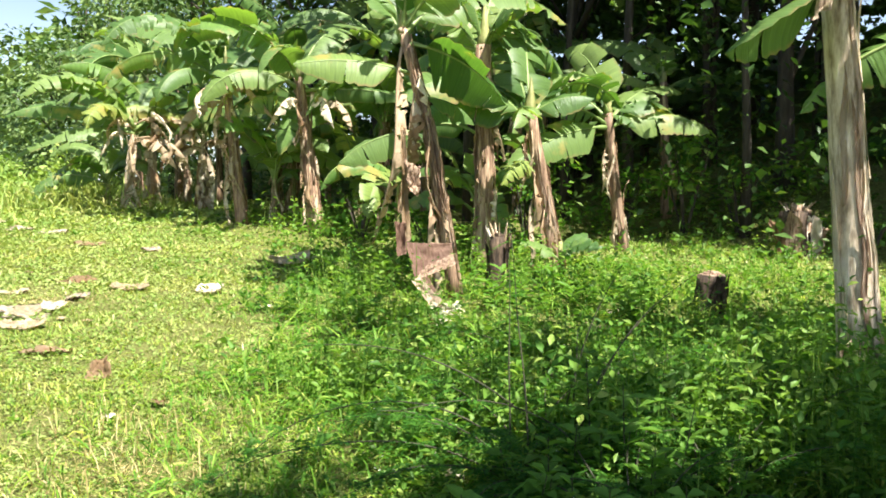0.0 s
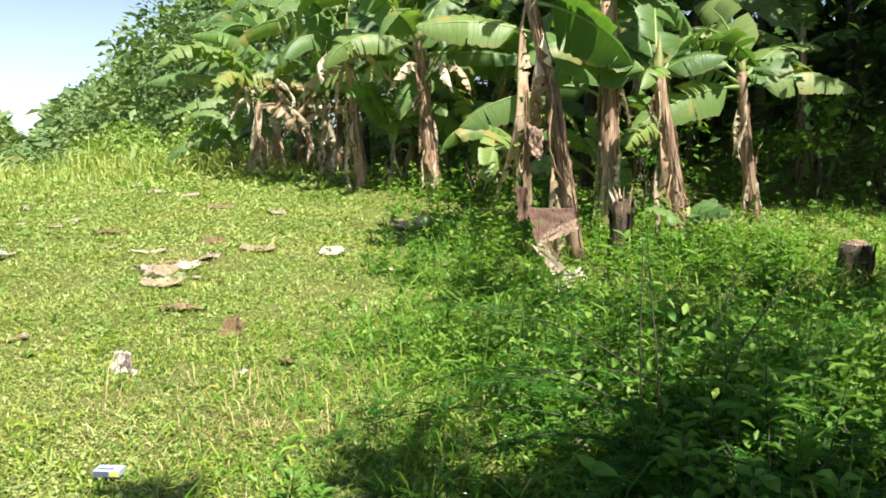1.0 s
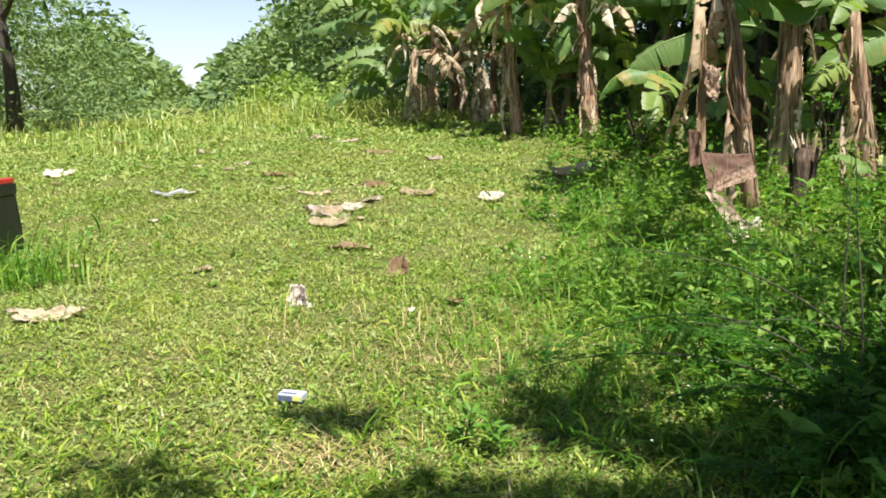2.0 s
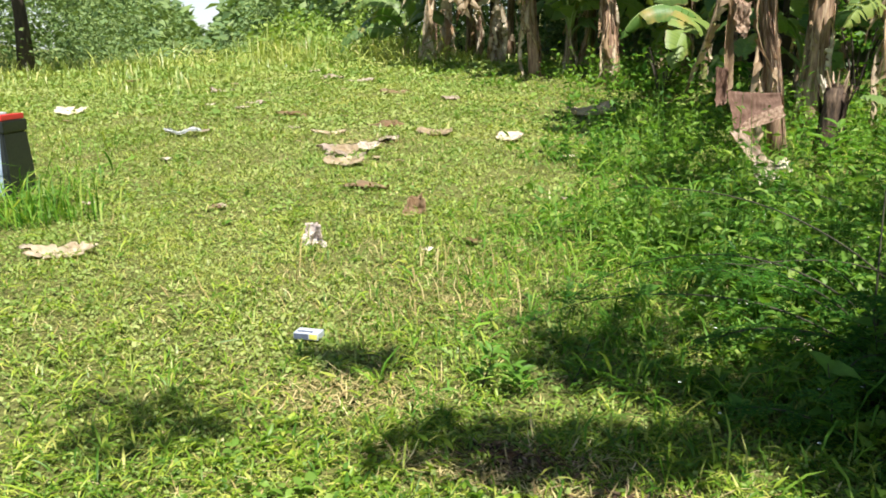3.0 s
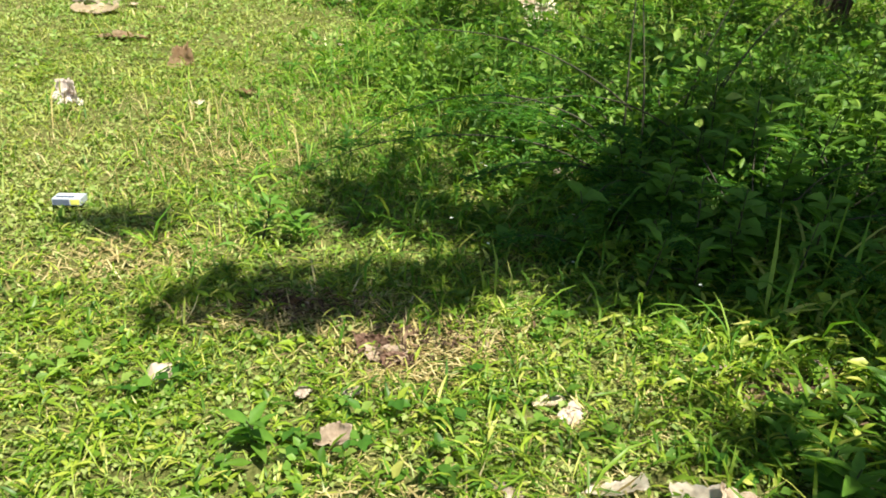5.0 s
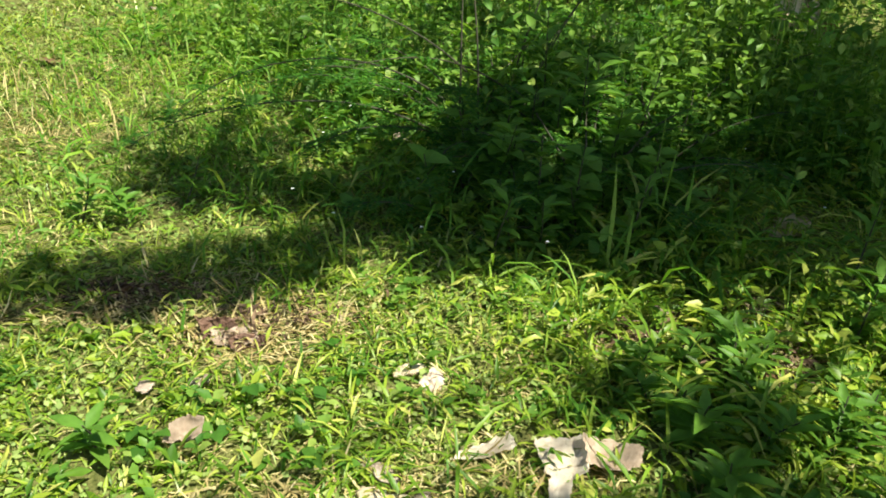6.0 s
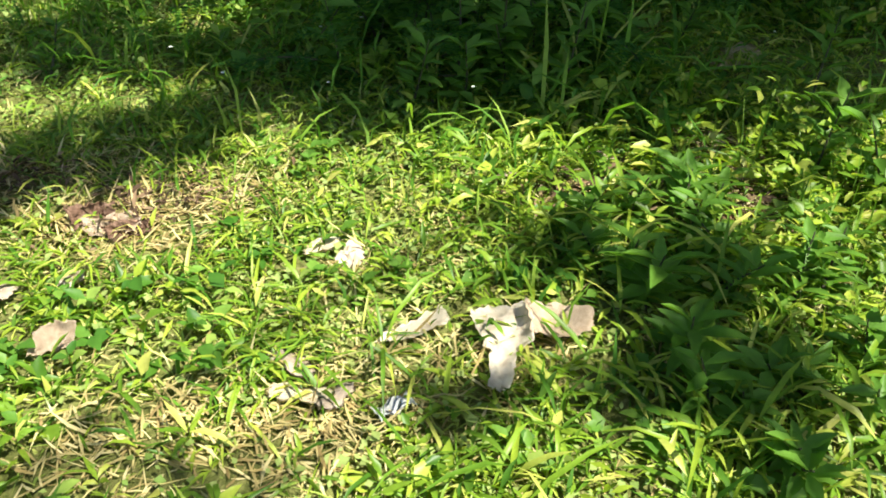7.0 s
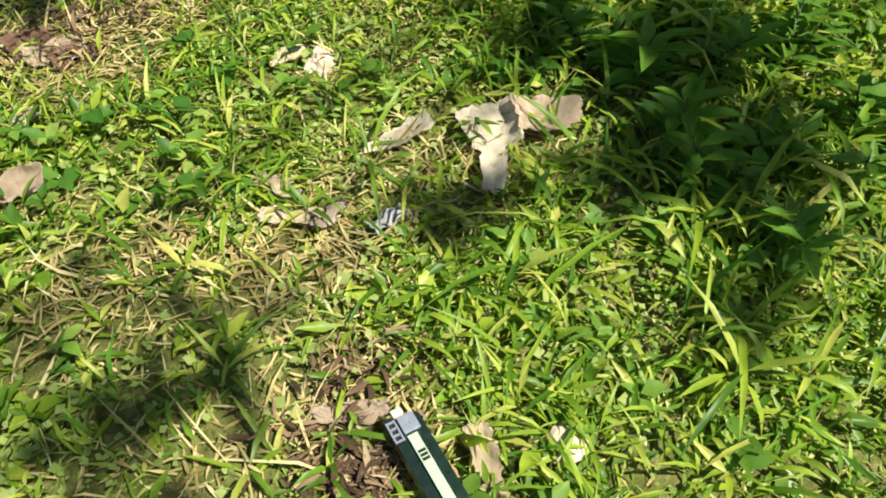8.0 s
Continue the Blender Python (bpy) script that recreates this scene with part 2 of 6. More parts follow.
def plain(name, color, rough, metal=0.0):
    """Small printed and moulded surfaces with light scuffing."""
    m, nt, bsdf, link = material(name)
    fac = noise_tex(nt, 60.0, 4.0)
    link(mixed(nt, 0.25, color, ramp(nt, fac, [(0.35, (0.6, 0.6, 0.6)), (0.7, (1.2, 1.2, 1.2))]), "MULTIPLY"), bsdf.inputs["Base Color"])
    link(ramp(nt, fac, [(0.3, (rough * 0.7,) * 3), (0.7, (min(1, rough * 1.3),) * 3)]), bsdf.inputs["Roughness"])
    bsdf.inputs["Metallic"].default_value = metal
    return m


BLUEWHITE = plain("pale blue print", (0.4, 0.44, 0.47), 0.5)
SCUFFED_BLUE = simple("scuffed blue panel", [(0.3, (0.14, 0.19, 0.27)), (0.5, (0.27, 0.35, 0.46)), (0.75, (0.45, 0.52, 0.6))], 14.0, 0.45, strength=0.2, dist=0.004)
YELLOW = plain("yellow print", (0.6, 0.58, 0.12), 0.45)
NAVY = plain("navy print", (0.09, 0.11, 0.16), 0.4)
BLACK = plain("black plastic", (0.012, 0.016, 0.015), 0.4)
BLADE = thin_leaf("broad creeping grass", [(0.0, (0.06, 0.15, 0.015)), (0.4, (0.17, 0.29, 0.028)), (0.8, (0.33, 0.43, 0.045)), (1.0, (0.53, 0.52, 0.14))], through=0.4, rough=0.4, spec=0.28)
DARKGREEN = plain("dark green plastic", (0.006, 0.017, 0.013), 0.35)
PALEGREEN = plain("pale green label", (0.36, 0.46, 0.33), 0.5)
SILVER = plain("silver clip", (0.3, 0.33, 0.4), 0.35, 0.4)
RED = plain("red plastic", (0.55, 0.04, 0.035), 0.4)
WHITE = plain("white panel", (0.62, 0.64, 0.66), 0.45)


# ---- mesh helpers ----
def mesh_tris(name, verts, tris, mat, smooth=False):
    """A triangle mesh from number arrays."""
    me = bpy.data.meshes.new(name)
    verts, tris = np.asarray(verts, np.float32), np.asarray(tris, np.int32)
    me.vertices.add(len(verts))
    me.vertices.foreach_set("co", verts.ravel())
    me.loops.add(tris.size)
    me.loops.foreach_set("vertex_index", tris.ravel())
    me.polygons.add(len(tris))
    me.polygons.foreach_set("loop_start", np.arange(0, tris.size, 3, dtype=np.int32))
    me.polygons.foreach_set("loop_total", np.full(len(tris), 3, np.int32))
    if smooth:
        me.polygons.foreach_set("use_smooth", np.ones(len(tris), bool))
    me.update(calc_edges=True)
    me.materials.append(mat)
    return me


def part(name, bm, mat, parent=None, label="", smooth=False):
    me = bpy.data.meshes.new(name)
    if smooth:
        for f in bm.faces:
            f.smooth = True
    bm.to_mesh(me)
    bm.free()
    me.materials.append(mat)
    ob = new(name, me)
    if parent:
        ob.parent = parent
    return tagged(ob, label)


def thing(name, place, label, category, group="", rz=0.0):
    ob = new(name)
    ob.empty_display_size = 0.2
    ob.matrix_basis = pose(*place, 0, 0, rz)
    return tagged(ob, label, category, group)


def tube(bm, pts, radii, sides=8, cap=True, wobble=0.0, rng=random):
    """A tapering tube along points."""
    rings = []
    for i, p in enumerate(pts):
        p = Vector(p)
        a = Vector(pts[min(i + 1, len(pts) - 1)]) - Vector(pts[max(i - 1, 0)])
        a.normalize()
        side = a.cross(Vector((0.3, 1, 0.11))).normalized()
        up = side.cross(a)
        ring = []
        for k in range(sides):
            th = 2 * math.pi * k / sides
            r = radii[i] * (1 + wobble * (rng.random() - 0.5))
            ring.append(bm.verts.new(p + side * math.cos(th) * r + up * math.sin(th) * r))
        rings.append(ring)
    for a, b in zip(rings, rings[1:]):
        for k in range(sides):
            bm.faces.new((a[k], a[(k + 1) % sides], b[(k + 1) % sides], b[k]))
    if cap:
        bm.faces.new(list(reversed(rings[0])))
        bm.faces.new(rings[-1])
    return rings


def box(bm, cx, cy, cz, sx, sy, sz, bevel=0.0):
    made = bmesh.ops.create_cube(bm, size=1.0, matrix=Matrix.Translation((cx, cy, cz)) @ Matrix.Diagonal((sx, sy, sz, 1)))
    if bevel:
        edges = list({e for v in made["verts"] for e in v.link_edges})
        bmesh.ops.bevel(bm, geom=edges, offset=bevel, segments=2, affect="EDGES", profile=0.7)


# ---- ground ----
SLOPE = math.tan(radians(5.27))
AXIS = Vector((-0.375, 0.927))    # the clearing runs this way
SIDE = Vector((0.927, 0.375))


def ground_np(x, y):
    x, y = np.asarray(x, float), np.asarray(y, float)
    top = 13.0
    rise = np.where(y < top - 2, y, top - 2 + 2.4 * (1 - np.exp(-np.maximum(y - top + 2, 0) / 2.4)))
    rise = rise - 0.35 * np.clip(-x - 3.2, 0, 12) * np.clip((y - 7) / 6, 0, 1)
    rise = rise - 0.5 * np.clip(y - 16, 0, 45)
    rise = np.where(y < -3, -3 + (y + 3) * 0.3, rise)
    off = SIDE.x * x + SIDE.y * y
    lump = 0.02 * np.sin(x * 1.7 + y * 0.6) * np.sin(y * 1.3 - x * 0.4) + 0.05 * np.sin(x * 0.45 + 1) * np.sin(y * 0.37 + 2) * np.clip(y / 8, 0, 1)
    bank = np.clip(off - 9.0, 0, 8) * 0.45 + np.clip(-off - 4.6, 0, 8) * 0.3 * np.clip((y - 6) / 6, 0, 1)
    return SLOPE * rise + lump + bank


def ground_z(x, y):
    return float(ground_np(x, y))


def sheet_coords(lo, hi, fine_lo, fine_hi, step):
    a = np.arange(fine_lo, fine_hi + step / 2, step)
    left = fine_lo - np.geomspace(step, fine_lo - lo, 22)[::-1]
    right = fine_hi + np.geomspace(step, hi - fine_hi, 22)
    return np.concatenate([left, a, right])


gx, gy = sheet_coords(-900, 900, -9, 9, 0.15), sheet_coords(-700, 1200, -3, 17, 0.15)
X, Y = np.meshgrid(gx, gy)
verts = np.stack([X.ravel(), Y.ravel(), ground_np(X.ravel(), Y.ravel()) + 0.012 * np.sin(X.ravel() * 9.1) * np.sin(Y.ravel() * 7.7)], 1)
nx, ny = len(gx), len(gy)
i = (np.arange(ny - 1)[:, None] * nx + np.arange(nx - 1)).ravel()
tris = np.concatenate([np.stack([i, i + 1, i + nx + 1], 1), np.stack([i, i + nx + 1, i + nx], 1)])
tagged(new("ground", mesh_tris("ground", verts, tris, SOIL, smooth=True)), "sloping grassy ground with thatch and bare soil", "ground", kind="structure")


# ---- banana plants ----
def spine(length, e0, e1, steps, petiole):
    """Points and angles of a leaf's midrib in its own upright plane, along +x."""
    pts, angs = [], []
    x = z = 0.0
    n = steps
    for k in range(n + 1):
        u = k / n
        ang = radians(e0 + (e1 - e0) * u ** 1.25)
        pts.append((x, z))
        angs.append(ang)
        ds = (length + petiole) / n
        x += math.cos(ang) * ds
        z += math.sin(ang) * ds
    return pts, angs


def banana_leaf(parent, crown, azim, e0, e1, length, width, fold, kind, seed, name="leaf", torn=0.3, twist=0.0):
    """One arching leaf: a ribbed blade torn into strips between its veins, on a tapering midrib."""
    rng = random.Random(seed)
    dead = kind in ("dead", "bleached")
    petiole = 0.2 * min(1.0, length) * (0.4 if dead else 1.0)
    steps = max(12, int((length + petiole) * (16 if dead else 21)))
    pts, angs = spine(length, e0, e1, steps, petiole)
    first = max(2, int(round(steps * petiole / (length + petiole))))
    bm = bmesh.new()
    uvl = bm.loops.layers.uv.new("UVMap")
    sway = [(0.16 if dead else 0.06) * length * math.sin((4.5 if dead else 2.2) * k / steps + seed) * (k / steps) for k in range(steps + 1)]
    shape = rng.uniform(2.2, 3.4)

    def profile(u):
        return width * 0.6 * min(1.0, (u / 0.14) ** 0.7 + 0.05) * (max(0.0, 1 - u ** shape)) ** 0.7

    for sgn in (-1, 1):
        k = first
        while k < steps:
            if rng.random() < torn * 1.5:
                run = rng.choice((1, 2, 2, 3, 4))
            else:
                run = rng.choice((5, 8, 11))
            end = min(steps, k + run)
            flap = radians(fold + rng.uniform(-1, 1) * (5 + 30 * torn)) + twist * sgn
            hang = radians(rng.uniform(12, 26 + 55 * torn))
            reach = rng.uniform(1 - 0.3 * torn, 1.06)
            cols = []
            for j in range(k, end + 1):
                u = (j - first) / (steps - first)
                w = profile(min(u, 0.999)) * reach * rng.uniform(0.97, 1.03)
                ang = angs[j]
                px, pz = pts[j]
                tang = Vector((math.cos(ang), 0, math.sin(ang)))
                up = Vector((-math.sin(ang), 0, math.cos(ang)))
                base = Vector((px, sway[j], pz)) + up * 0.004
                shrink = 0.0
                if (j == k and k > first) or (j == end and end < steps):
                    shrink = (0.014 if j == k else -0.014) * (0.6 + torn)
                ridge = 0.006 * (1 if j % 2 else -1) * (2.0 if dead else 1.0)
                col = [base]
                flat = Vector((0, 0, 0))
                for q, frac in enumerate((0.25, 0.5, 0.76, 1.0)):
                    bend = flap - hang * frac ** 1.4
                    flat = flat + (Vector((0, sgn, 0)) * math.cos(bend) + up * math.sin(bend)) * (w * 0.25)
                    crumple = rng.uniform(-0.02, 0.02) if dead else rng.uniform(-0.003, 0.003)
                    col.append(base + flat + up * (ridge * frac + crumple) + tang * (shrink * frac + 0.14 * w * frac + crumple))
                cols.append(([bm.verts.new(c) for c in col], u))
            for (a, ua), (b, ub) in zip(cols, cols[1:]):
                for q in range(4):
                    vs = (a[q], b[q], b[q + 1], a[q + 1])
                    f = bm.faces.new(vs if sgn < 0 else tuple(reversed(vs)))
                    f.smooth = True
                    for lp in f.loops:
                        uu = ub if lp.vert in b else ua
                        row = b if lp.vert in b else a
                        lp[uvl].uv = (uu * length, 0.5 + sgn * 0.5 * row.index(lp.vert) / 4)
            k = end
    mat = {"green": BANANA, "old": BANANA_OLD, "dead": DEAD, "bleached": BLEACHED, "whole": BANANA, "shown": BANANA}[kind]
    ob = part(name, bm, mat, parent, {"green": "", "old": "yellowing torn banana leaf", "dead": "dry brown hanging banana leaf", "bleached": "bleached tan hanging banana leaf", "whole": "broad untorn banana leaf", "shown": "broad sunlit banana leaf"}[kind])
    ob.matrix_basis = Matrix.Translation(crown) @ pose(0, 0, 0, 0, 0, azim)
    bm = bmesh.new()
    rad = [((0.009 if dead else 0.015) * (1 - 0.85 * k / steps) + (0 if dead else 0.018 * max(0.0, 1 - k / 4))) * min(1.2, length) + 0.002 for k in range(steps + 1)]
    tube(bm, [(p[0], sway[k], p[1] - rad[k] * 0.6) for k, p in enumerate(pts)][::2], rad[::2], 5)
    part("midrib", bm, DEADRIB if dead else RIB, ob, smooth=True)
    return ob


def stem_path(top, steps=9, bend=0.0):
    out = []
    for k in range(steps + 1):
        u = k / steps
        out.append(Vector((top[0] * u + bend * math.sin(math.pi * u), top[1] * u, top[2] * u - 0.06 * (1 - u))))
    return out


def sheath_strip(parent, pts, radii, start, end, angle, spread, peel, seed, name="sheath", lift=0.002, mat=None):
    """A dry, ragged strip of leaf base that hugs the stem, drawn to points, and may peel away at its upper end."""
    rng = random.Random(seed)
    bm = bmesh.new()
    rows = []
    n = 13
    drift = rng.uniform(-0.5, 0.5)
    for k in range(n + 1):
        v = k / n
        u = start + (end - start) * v
        f = u * (len(pts) - 1)
        i0 = min(int(f), len(pts) - 2)
        c = pts[i0].lerp(pts[i0 + 1], f - i0)
        r = radii[i0] * (1 - (f - i0)) + radii[i0 + 1] * (f - i0)
        out = lift + peel * max(0.0, v - 0.45) ** 2 * 3.3
        row = []
        half = spread * (math.sin(math.pi * min(1, v * 0.9 + 0.12)) ** 0.6 * rng.uniform(0.75, 1.1) + 0.05)
        for q in (-1, -0.6, -0.2, 0.2, 0.6, 1):
            th = angle + half * q + drift * v + 0.08 * math.sin(k * 0.7 + seed)
            rr = r + out + 0.004 * rng.random() + 0.006 * q * q * (1 + math.sin(seed + k * 0.8))
            row.append(bm.verts.new(c + Vector((math.cos(th) * rr, math.sin(th) * rr, 0.03 * rng.random()))))
        rows.append(row)
    for a, b in zip(rows, rows[1:]):
        for q in range(5):
            bm.faces.new((a[q], a[q + 1], b[q + 1], b[q]))
    bmesh.ops.solidify(bm, geom=bm.faces[:], thickness=0.0025)
    return part(name, bm, mat or SHEATH, parent, "peeling dry tan leaf sheath", smooth=True)


def banana_plant(x, y, top, r0, r1, leaves, label, seed, green=False, strips=5, skirt=3, pale=False, group="banana plants along the clearing", bend=0.0, low=0, fringe=0):
    """A banana plant: layered stem, dry sheaths and hanging dead leaves, and a crown of arching leaves.
    top: the crown's place from the foot; leaves: rows of (azimuth, first rise, last rise, length, width, fold, kind)."""
    rng = random.Random(seed)
    root = thing("banana_plant", (x, y, ground_z(x, y)), label, "banana plant", group)
    pts = stem_path(top, bend=bend)
    radii = [r1 * 0.85 + (r0 - r1 * 0.85) * (1 - k / 9) ** 1.5 for k in range(10)]
    bm = bmesh.new()
    tube(bm, pts, radii, 16, wobble=0.1, rng=rng)
    part("pseudostem", bm, STEM_GREEN if green else STEM_PALE if pale else STEM, root, smooth=True)
    for k in range(int(strips * 1.7)):
        a = rng.uniform(0, 2 * math.pi) if k > 3 else -math.pi / 2 + (k - 1.5) * 0.7
        s0 = rng.uniform(0.0, 0.55)
        sheath_strip(root, pts, radii, s0, min(1, s0 + rng.uniform(0.25, 0.6)), a, rng.uniform(0.06, 0.2) if pale else rng.uniform(0.12, 0.34), rng.choice((0.0, 0.0, 0.01, 0.03, 0.1)), seed * 13 + k, mat=rng.choice((SHEATH, TANSHEATH, CREAM) if pale else (SHEATH, SHEATH, TANSHEATH, STEM)))
    for k in range(int(skirt * 2.0)):
        a = rng.uniform(160, 380)
        u = rng.uniform(0.3, 0.99)
        p = pts[int(u * 9)]
        rr = radii[int(u * 9)] * 0.9
        high = (p.z + 0.05)
        banana_leaf(root, p + Vector((math.cos(radians(a)) * rr, math.sin(radians(a)) * rr, 0)), a, rng.uniform(-66, -88), rng.uniform(-92, -104), min(high, rng.uniform(0.3, 0.95)), rng.uniform(0.05, 0.15) * (1.6 if pale else 1.0), -45, "bleached" if rng.random() < (0.75 if pale else 0.5) else "dead", seed * 31 + k, "dead_leaf", torn=0.9)
    crown = pts[-1]
    bm = bmesh.new()
    tube(bm, [crown - Vector((0, 0, 0.05)), crown + Vector((0.005, 0, 0.06)), crown + Vector((0.01, 0, min(0.2, 0.1 * top[2]))), crown + Vector((0.012, 0, min(0.42, 0.2 * top[2])))], [radii[-1] * 1.0, radii[-1] * 0.85, radii[-1] * 0.5, 0.008], 10, wobble=0.12, rng=rng)
    part("neck", bm, STEM_GREEN, root, "green neck of clasping leaf stalks", smooth=True)
    for k, (a, e0, e1, length, width, fold, kind, *down) in enumerate(leaves):
        if not down and 258 < a % 360 < 350 and top[2] > 1:    # the side that faces the sun is thin
            length, width = length * 0.55, width * 0.85
        # most blades tip their upper face towards the light on the open side
        lean0 = -1 if 0.2 * math.sin(radians(a)) - math.cos(radians(a)) > 0 else 1
        lean = lean0 * (1 if rng.random() < 0.9 else -1)
        at = crown + Vector((0, 0, -0.16 + 0.16 * k / max(1, len(leaves))))
        if down:
            at = pts[0].lerp(crown, 1 - down[0] / top[2])
        banana_leaf(root, at, a, e0, e1, length, width, fold, kind, seed * 57 + k, torn={"green": rng.choice((0.25, 0.45, 0.7)), "old": 0.6, "dead": 0.9, "whole": 0.05, "shown": 0.14}[kind], twist={"dead": 0.0, "whole": -0.55 * lean, "shown": lean0 * 0.8}.get(kind, lean * rng.uniform(0.25, 0.95)))
    for k in range(fringe):    # withered fronds that arch out and hang round the stem
        a = rng.uniform(165, 375)
        banana_leaf(root, pts[0].lerp(crown, rng.uniform(0.72, 1.0)), a, rng.uniform(0, 45), rng.uniform(-108, -92), rng.uniform(0.7, 1.15) * min(1.0, top[2] / 1.4), rng.uniform(0.14, 0.3), -50, rng.choice(("dead", "bleached", "bleached")), seed * 71 + k, "dead_leaf", torn=0.9)
    for k in range(low):    # older leaves that hang beside the stem
        u = rng.uniform(0.5, 0.92)
        a = rng.choice((rng.uniform(150, 215), rng.uniform(-35, 30), rng.uniform(40, 140)))
        side = -1 if math.cos(radians(a)) < 0 else 1
        banana_leaf(root, pts[0].lerp(crown, u), a, rng.uniform(15, 55), rng.uniform(-105, -70), rng.uniform(0.7, 1.25), rng.uniform(0.34, 0.5), -22, rng.choice(("green", "green", "old")), seed * 91 + k, torn=rng.choice((0.3, 0.6)), twist=side * rng.uniform(-1.0, -0.3) * -1)
    return root


def random_crown(seed, n, length, width, up=(22, 62), old=0.15, first=0):
    rng = random.Random(seed)
    out = []
    for k in range(n):
        a = first + k * 137.5 + rng.uniform(-20, 20)
        kind = "old" if rng.random() < old else "green"
        which = (0, 1, 3, 2, 3, 1)[k % 6]
        if which == 0:      # hanging beside the stem
            e0, e1 = rng.uniform(15, 50), rng.uniform(-100, -75)
        elif which == 3:    # young and upright
            e0, e1 = rng.uniform(66, 80), rng.uniform(-40, 10)
        else:               # arching
            e0, e1 = rng.uniform(*up) + 14, rng.uniform(-85, -35)
        out.append((a, e0, e1, length * rng.uniform(0.75, 1.15), width * rng.uniform(0.7, 1.05), rng.uniform(-25, 15), kind))
    return out


# the tall plant beside the lawn, with its torn skirt
banana_plant(1.85, 6.28, (-0.47, 0.02, 2.25), 0.072, 0.05, [
    (176, 14, -16, 0.8, 0.36, -14, "shown", 0.34), (200, -78, -93, 1.55, 0.16, -50, "dead"), (170, -80, -96, 0.8, 0.2, -50, "dead", 0.5), (-20, -12, -62, 0.85, 0.6, -14, "whole", 0.1), (186, -5, -48, 0.65, 0.34, -36, "green", 0.8), (10, 5, -60, 0.5, 0.28, -20, "green", 0.55),
    (150, 66, -15, 0.8, 0.42, 4, "green"), (120, 72, 20, 1.0, 0.42, 10, "old"), (60, 70, 5, 1.7, 0.48, 8, "green"), (8, 45, -45, 1.5, 0.5, -8, "green"), 
    (275, 74, 20, 1.5, 0.46, 4, "green"), (330, 56, -30, 1.6, 0.5, 0, "green")],
    "tall banana plant with reddish brown stem and peeling dry sheaths", 11, strips=9, skirt=4, bend=0.05)
# the plant with the broad sunlit leaves behind it
banana_plant(3.19, 7.36, (-0.36, -0.12, 1.62), 0.105, 0.075, [
    (168, 42, -62, 1.05, 0.46, -8, "shown"), (178, 52, -55, 1.35, 0.48, -6, "green"), (120, 78, 10, 1.8, 0.5, 6, "green"), (70, 80, -20, 1.8, 0.5, 6, "green"), (240, 30, -78, 0.7, 0.36, -24, "green"),
    (25, 50, -50, 1.3, 0.48, -6, "green"), (120, 45, -60, 1.5, 0.5, -8, "green"), (-20, 36, -20, 1.0, 0.38, -18, "green"), (215, 10, -60, 0.6, 0.3, -20, "old", 0.5)],
    "banana plant with broad glossy leaves and a brown stem", 23, strips=5, skirt=5)
banana_plant(2.45, 7.45, (-0.05, -0.05, 2.25), 0.13, 0.09, random_crown(5, 9, 1.6, 0.5, first=30), "thick-stemmed banana plant with a tan trunk", 31, strips=6, skirt=5, low=1)
# slender plant before the dark wood
banana_plant(4.45, 8.48, (-0.2, 0.02, 1.62), 0.085, 0.065, [
    (-8, 24, -38, 1.15, 0.46, -12, "shown"), (196, -6, -40, 1.35, 0.48, -10, "shown"), (186, 30, -30, 1.0, 0.34, -30, "green"), (8, 48, -50, 0.85, 0.44, -14, "green"), (30, 40, -15, 1.5, 0.42, -6, "green"),
    (150, 50, -55, 1.2, 0.45, -6, "green"), (90, 70, 0, 1.4, 0.45, 8, "green"), (-30, 10, -80, 0.6, 0.3, -22, "green"), (215, 55, -45, 1.1, 0.42, -8, "green")],
    "slender banana plant with drooping green leaves", 41, strips=3, skirt=2)
banana_plant(6.0, 10.2, (-0.1, 0.0, 1.9), 0.09, 0.06, [(185, 25, -15, 1.5, 0.42, -12, "green"), (10, 30, -30, 1.4, 0.42, -10, "green"), (70, 60, 0, 1.5, 0.4, 5, "green"), (140, 60, -20, 1.4, 0.42, 5, "green")],
             "shaded banana plant at the edge of the wood", 43, strips=3, skirt=2)
# row along the clearing
banana_plant(1.0, 10.36, (-0.2, 0.04, 2.0), 0.11, 0.08, [
    (-6, 6, -16, 1.3, 0.34, -16, "green"), (150, 38, -78, 1.2, 0.46, -16, "old"), (195, 30, -72, 1.3, 0.44, -18, "green"), (165, 72, -62, 2.0, 0.56, 0, "old"), (40, 74, -55, 2.0, 0.54, 0, "green"),
    (30, 46, -60, 1.4, 0.46, -8, "green"), (240, 48, -74, 1.2, 0.44, -12, "green"), (170, 60, -25, 1.5, 0.48, 0, "old"), (300, 30, -80, 1.0, 0.4, -15, "green")],
    "stout banana plant with a grey tan stem and frayed leaves", 53, strips=4, skirt=5, low=1, fringe=3)
banana_plant(0.05, 11.1, (-0.2, 0.0, 2.0), 0.09, 0.055, [
    (174, 50, -66, 1.75, 0.5, -14, "old"), (160, 60, -20, 1.7, 0.5, 0, "green"), (-10, 20, -86, 1.2, 0.42, -30, "green"), (15, 45, -60, 1.2, 0.45, -5, "green"), (215, 30, -86, 1.1, 0.42, -22, "green"),
    (200, 72, -70, 1.9, 0.54, 0, "green"), (45, 60, -60, 1.5, 0.45, 0, "green"), (265, 45, -80, 1.1, 0.4, -18, "green"), (340, 10, -70, 0.8, 0.36, -20, "green", 0.7)],
    "banana plant with an orange brown stem and arching yellowed leaf", 61, strips=7, skirt=6, low=1, fringe=4)
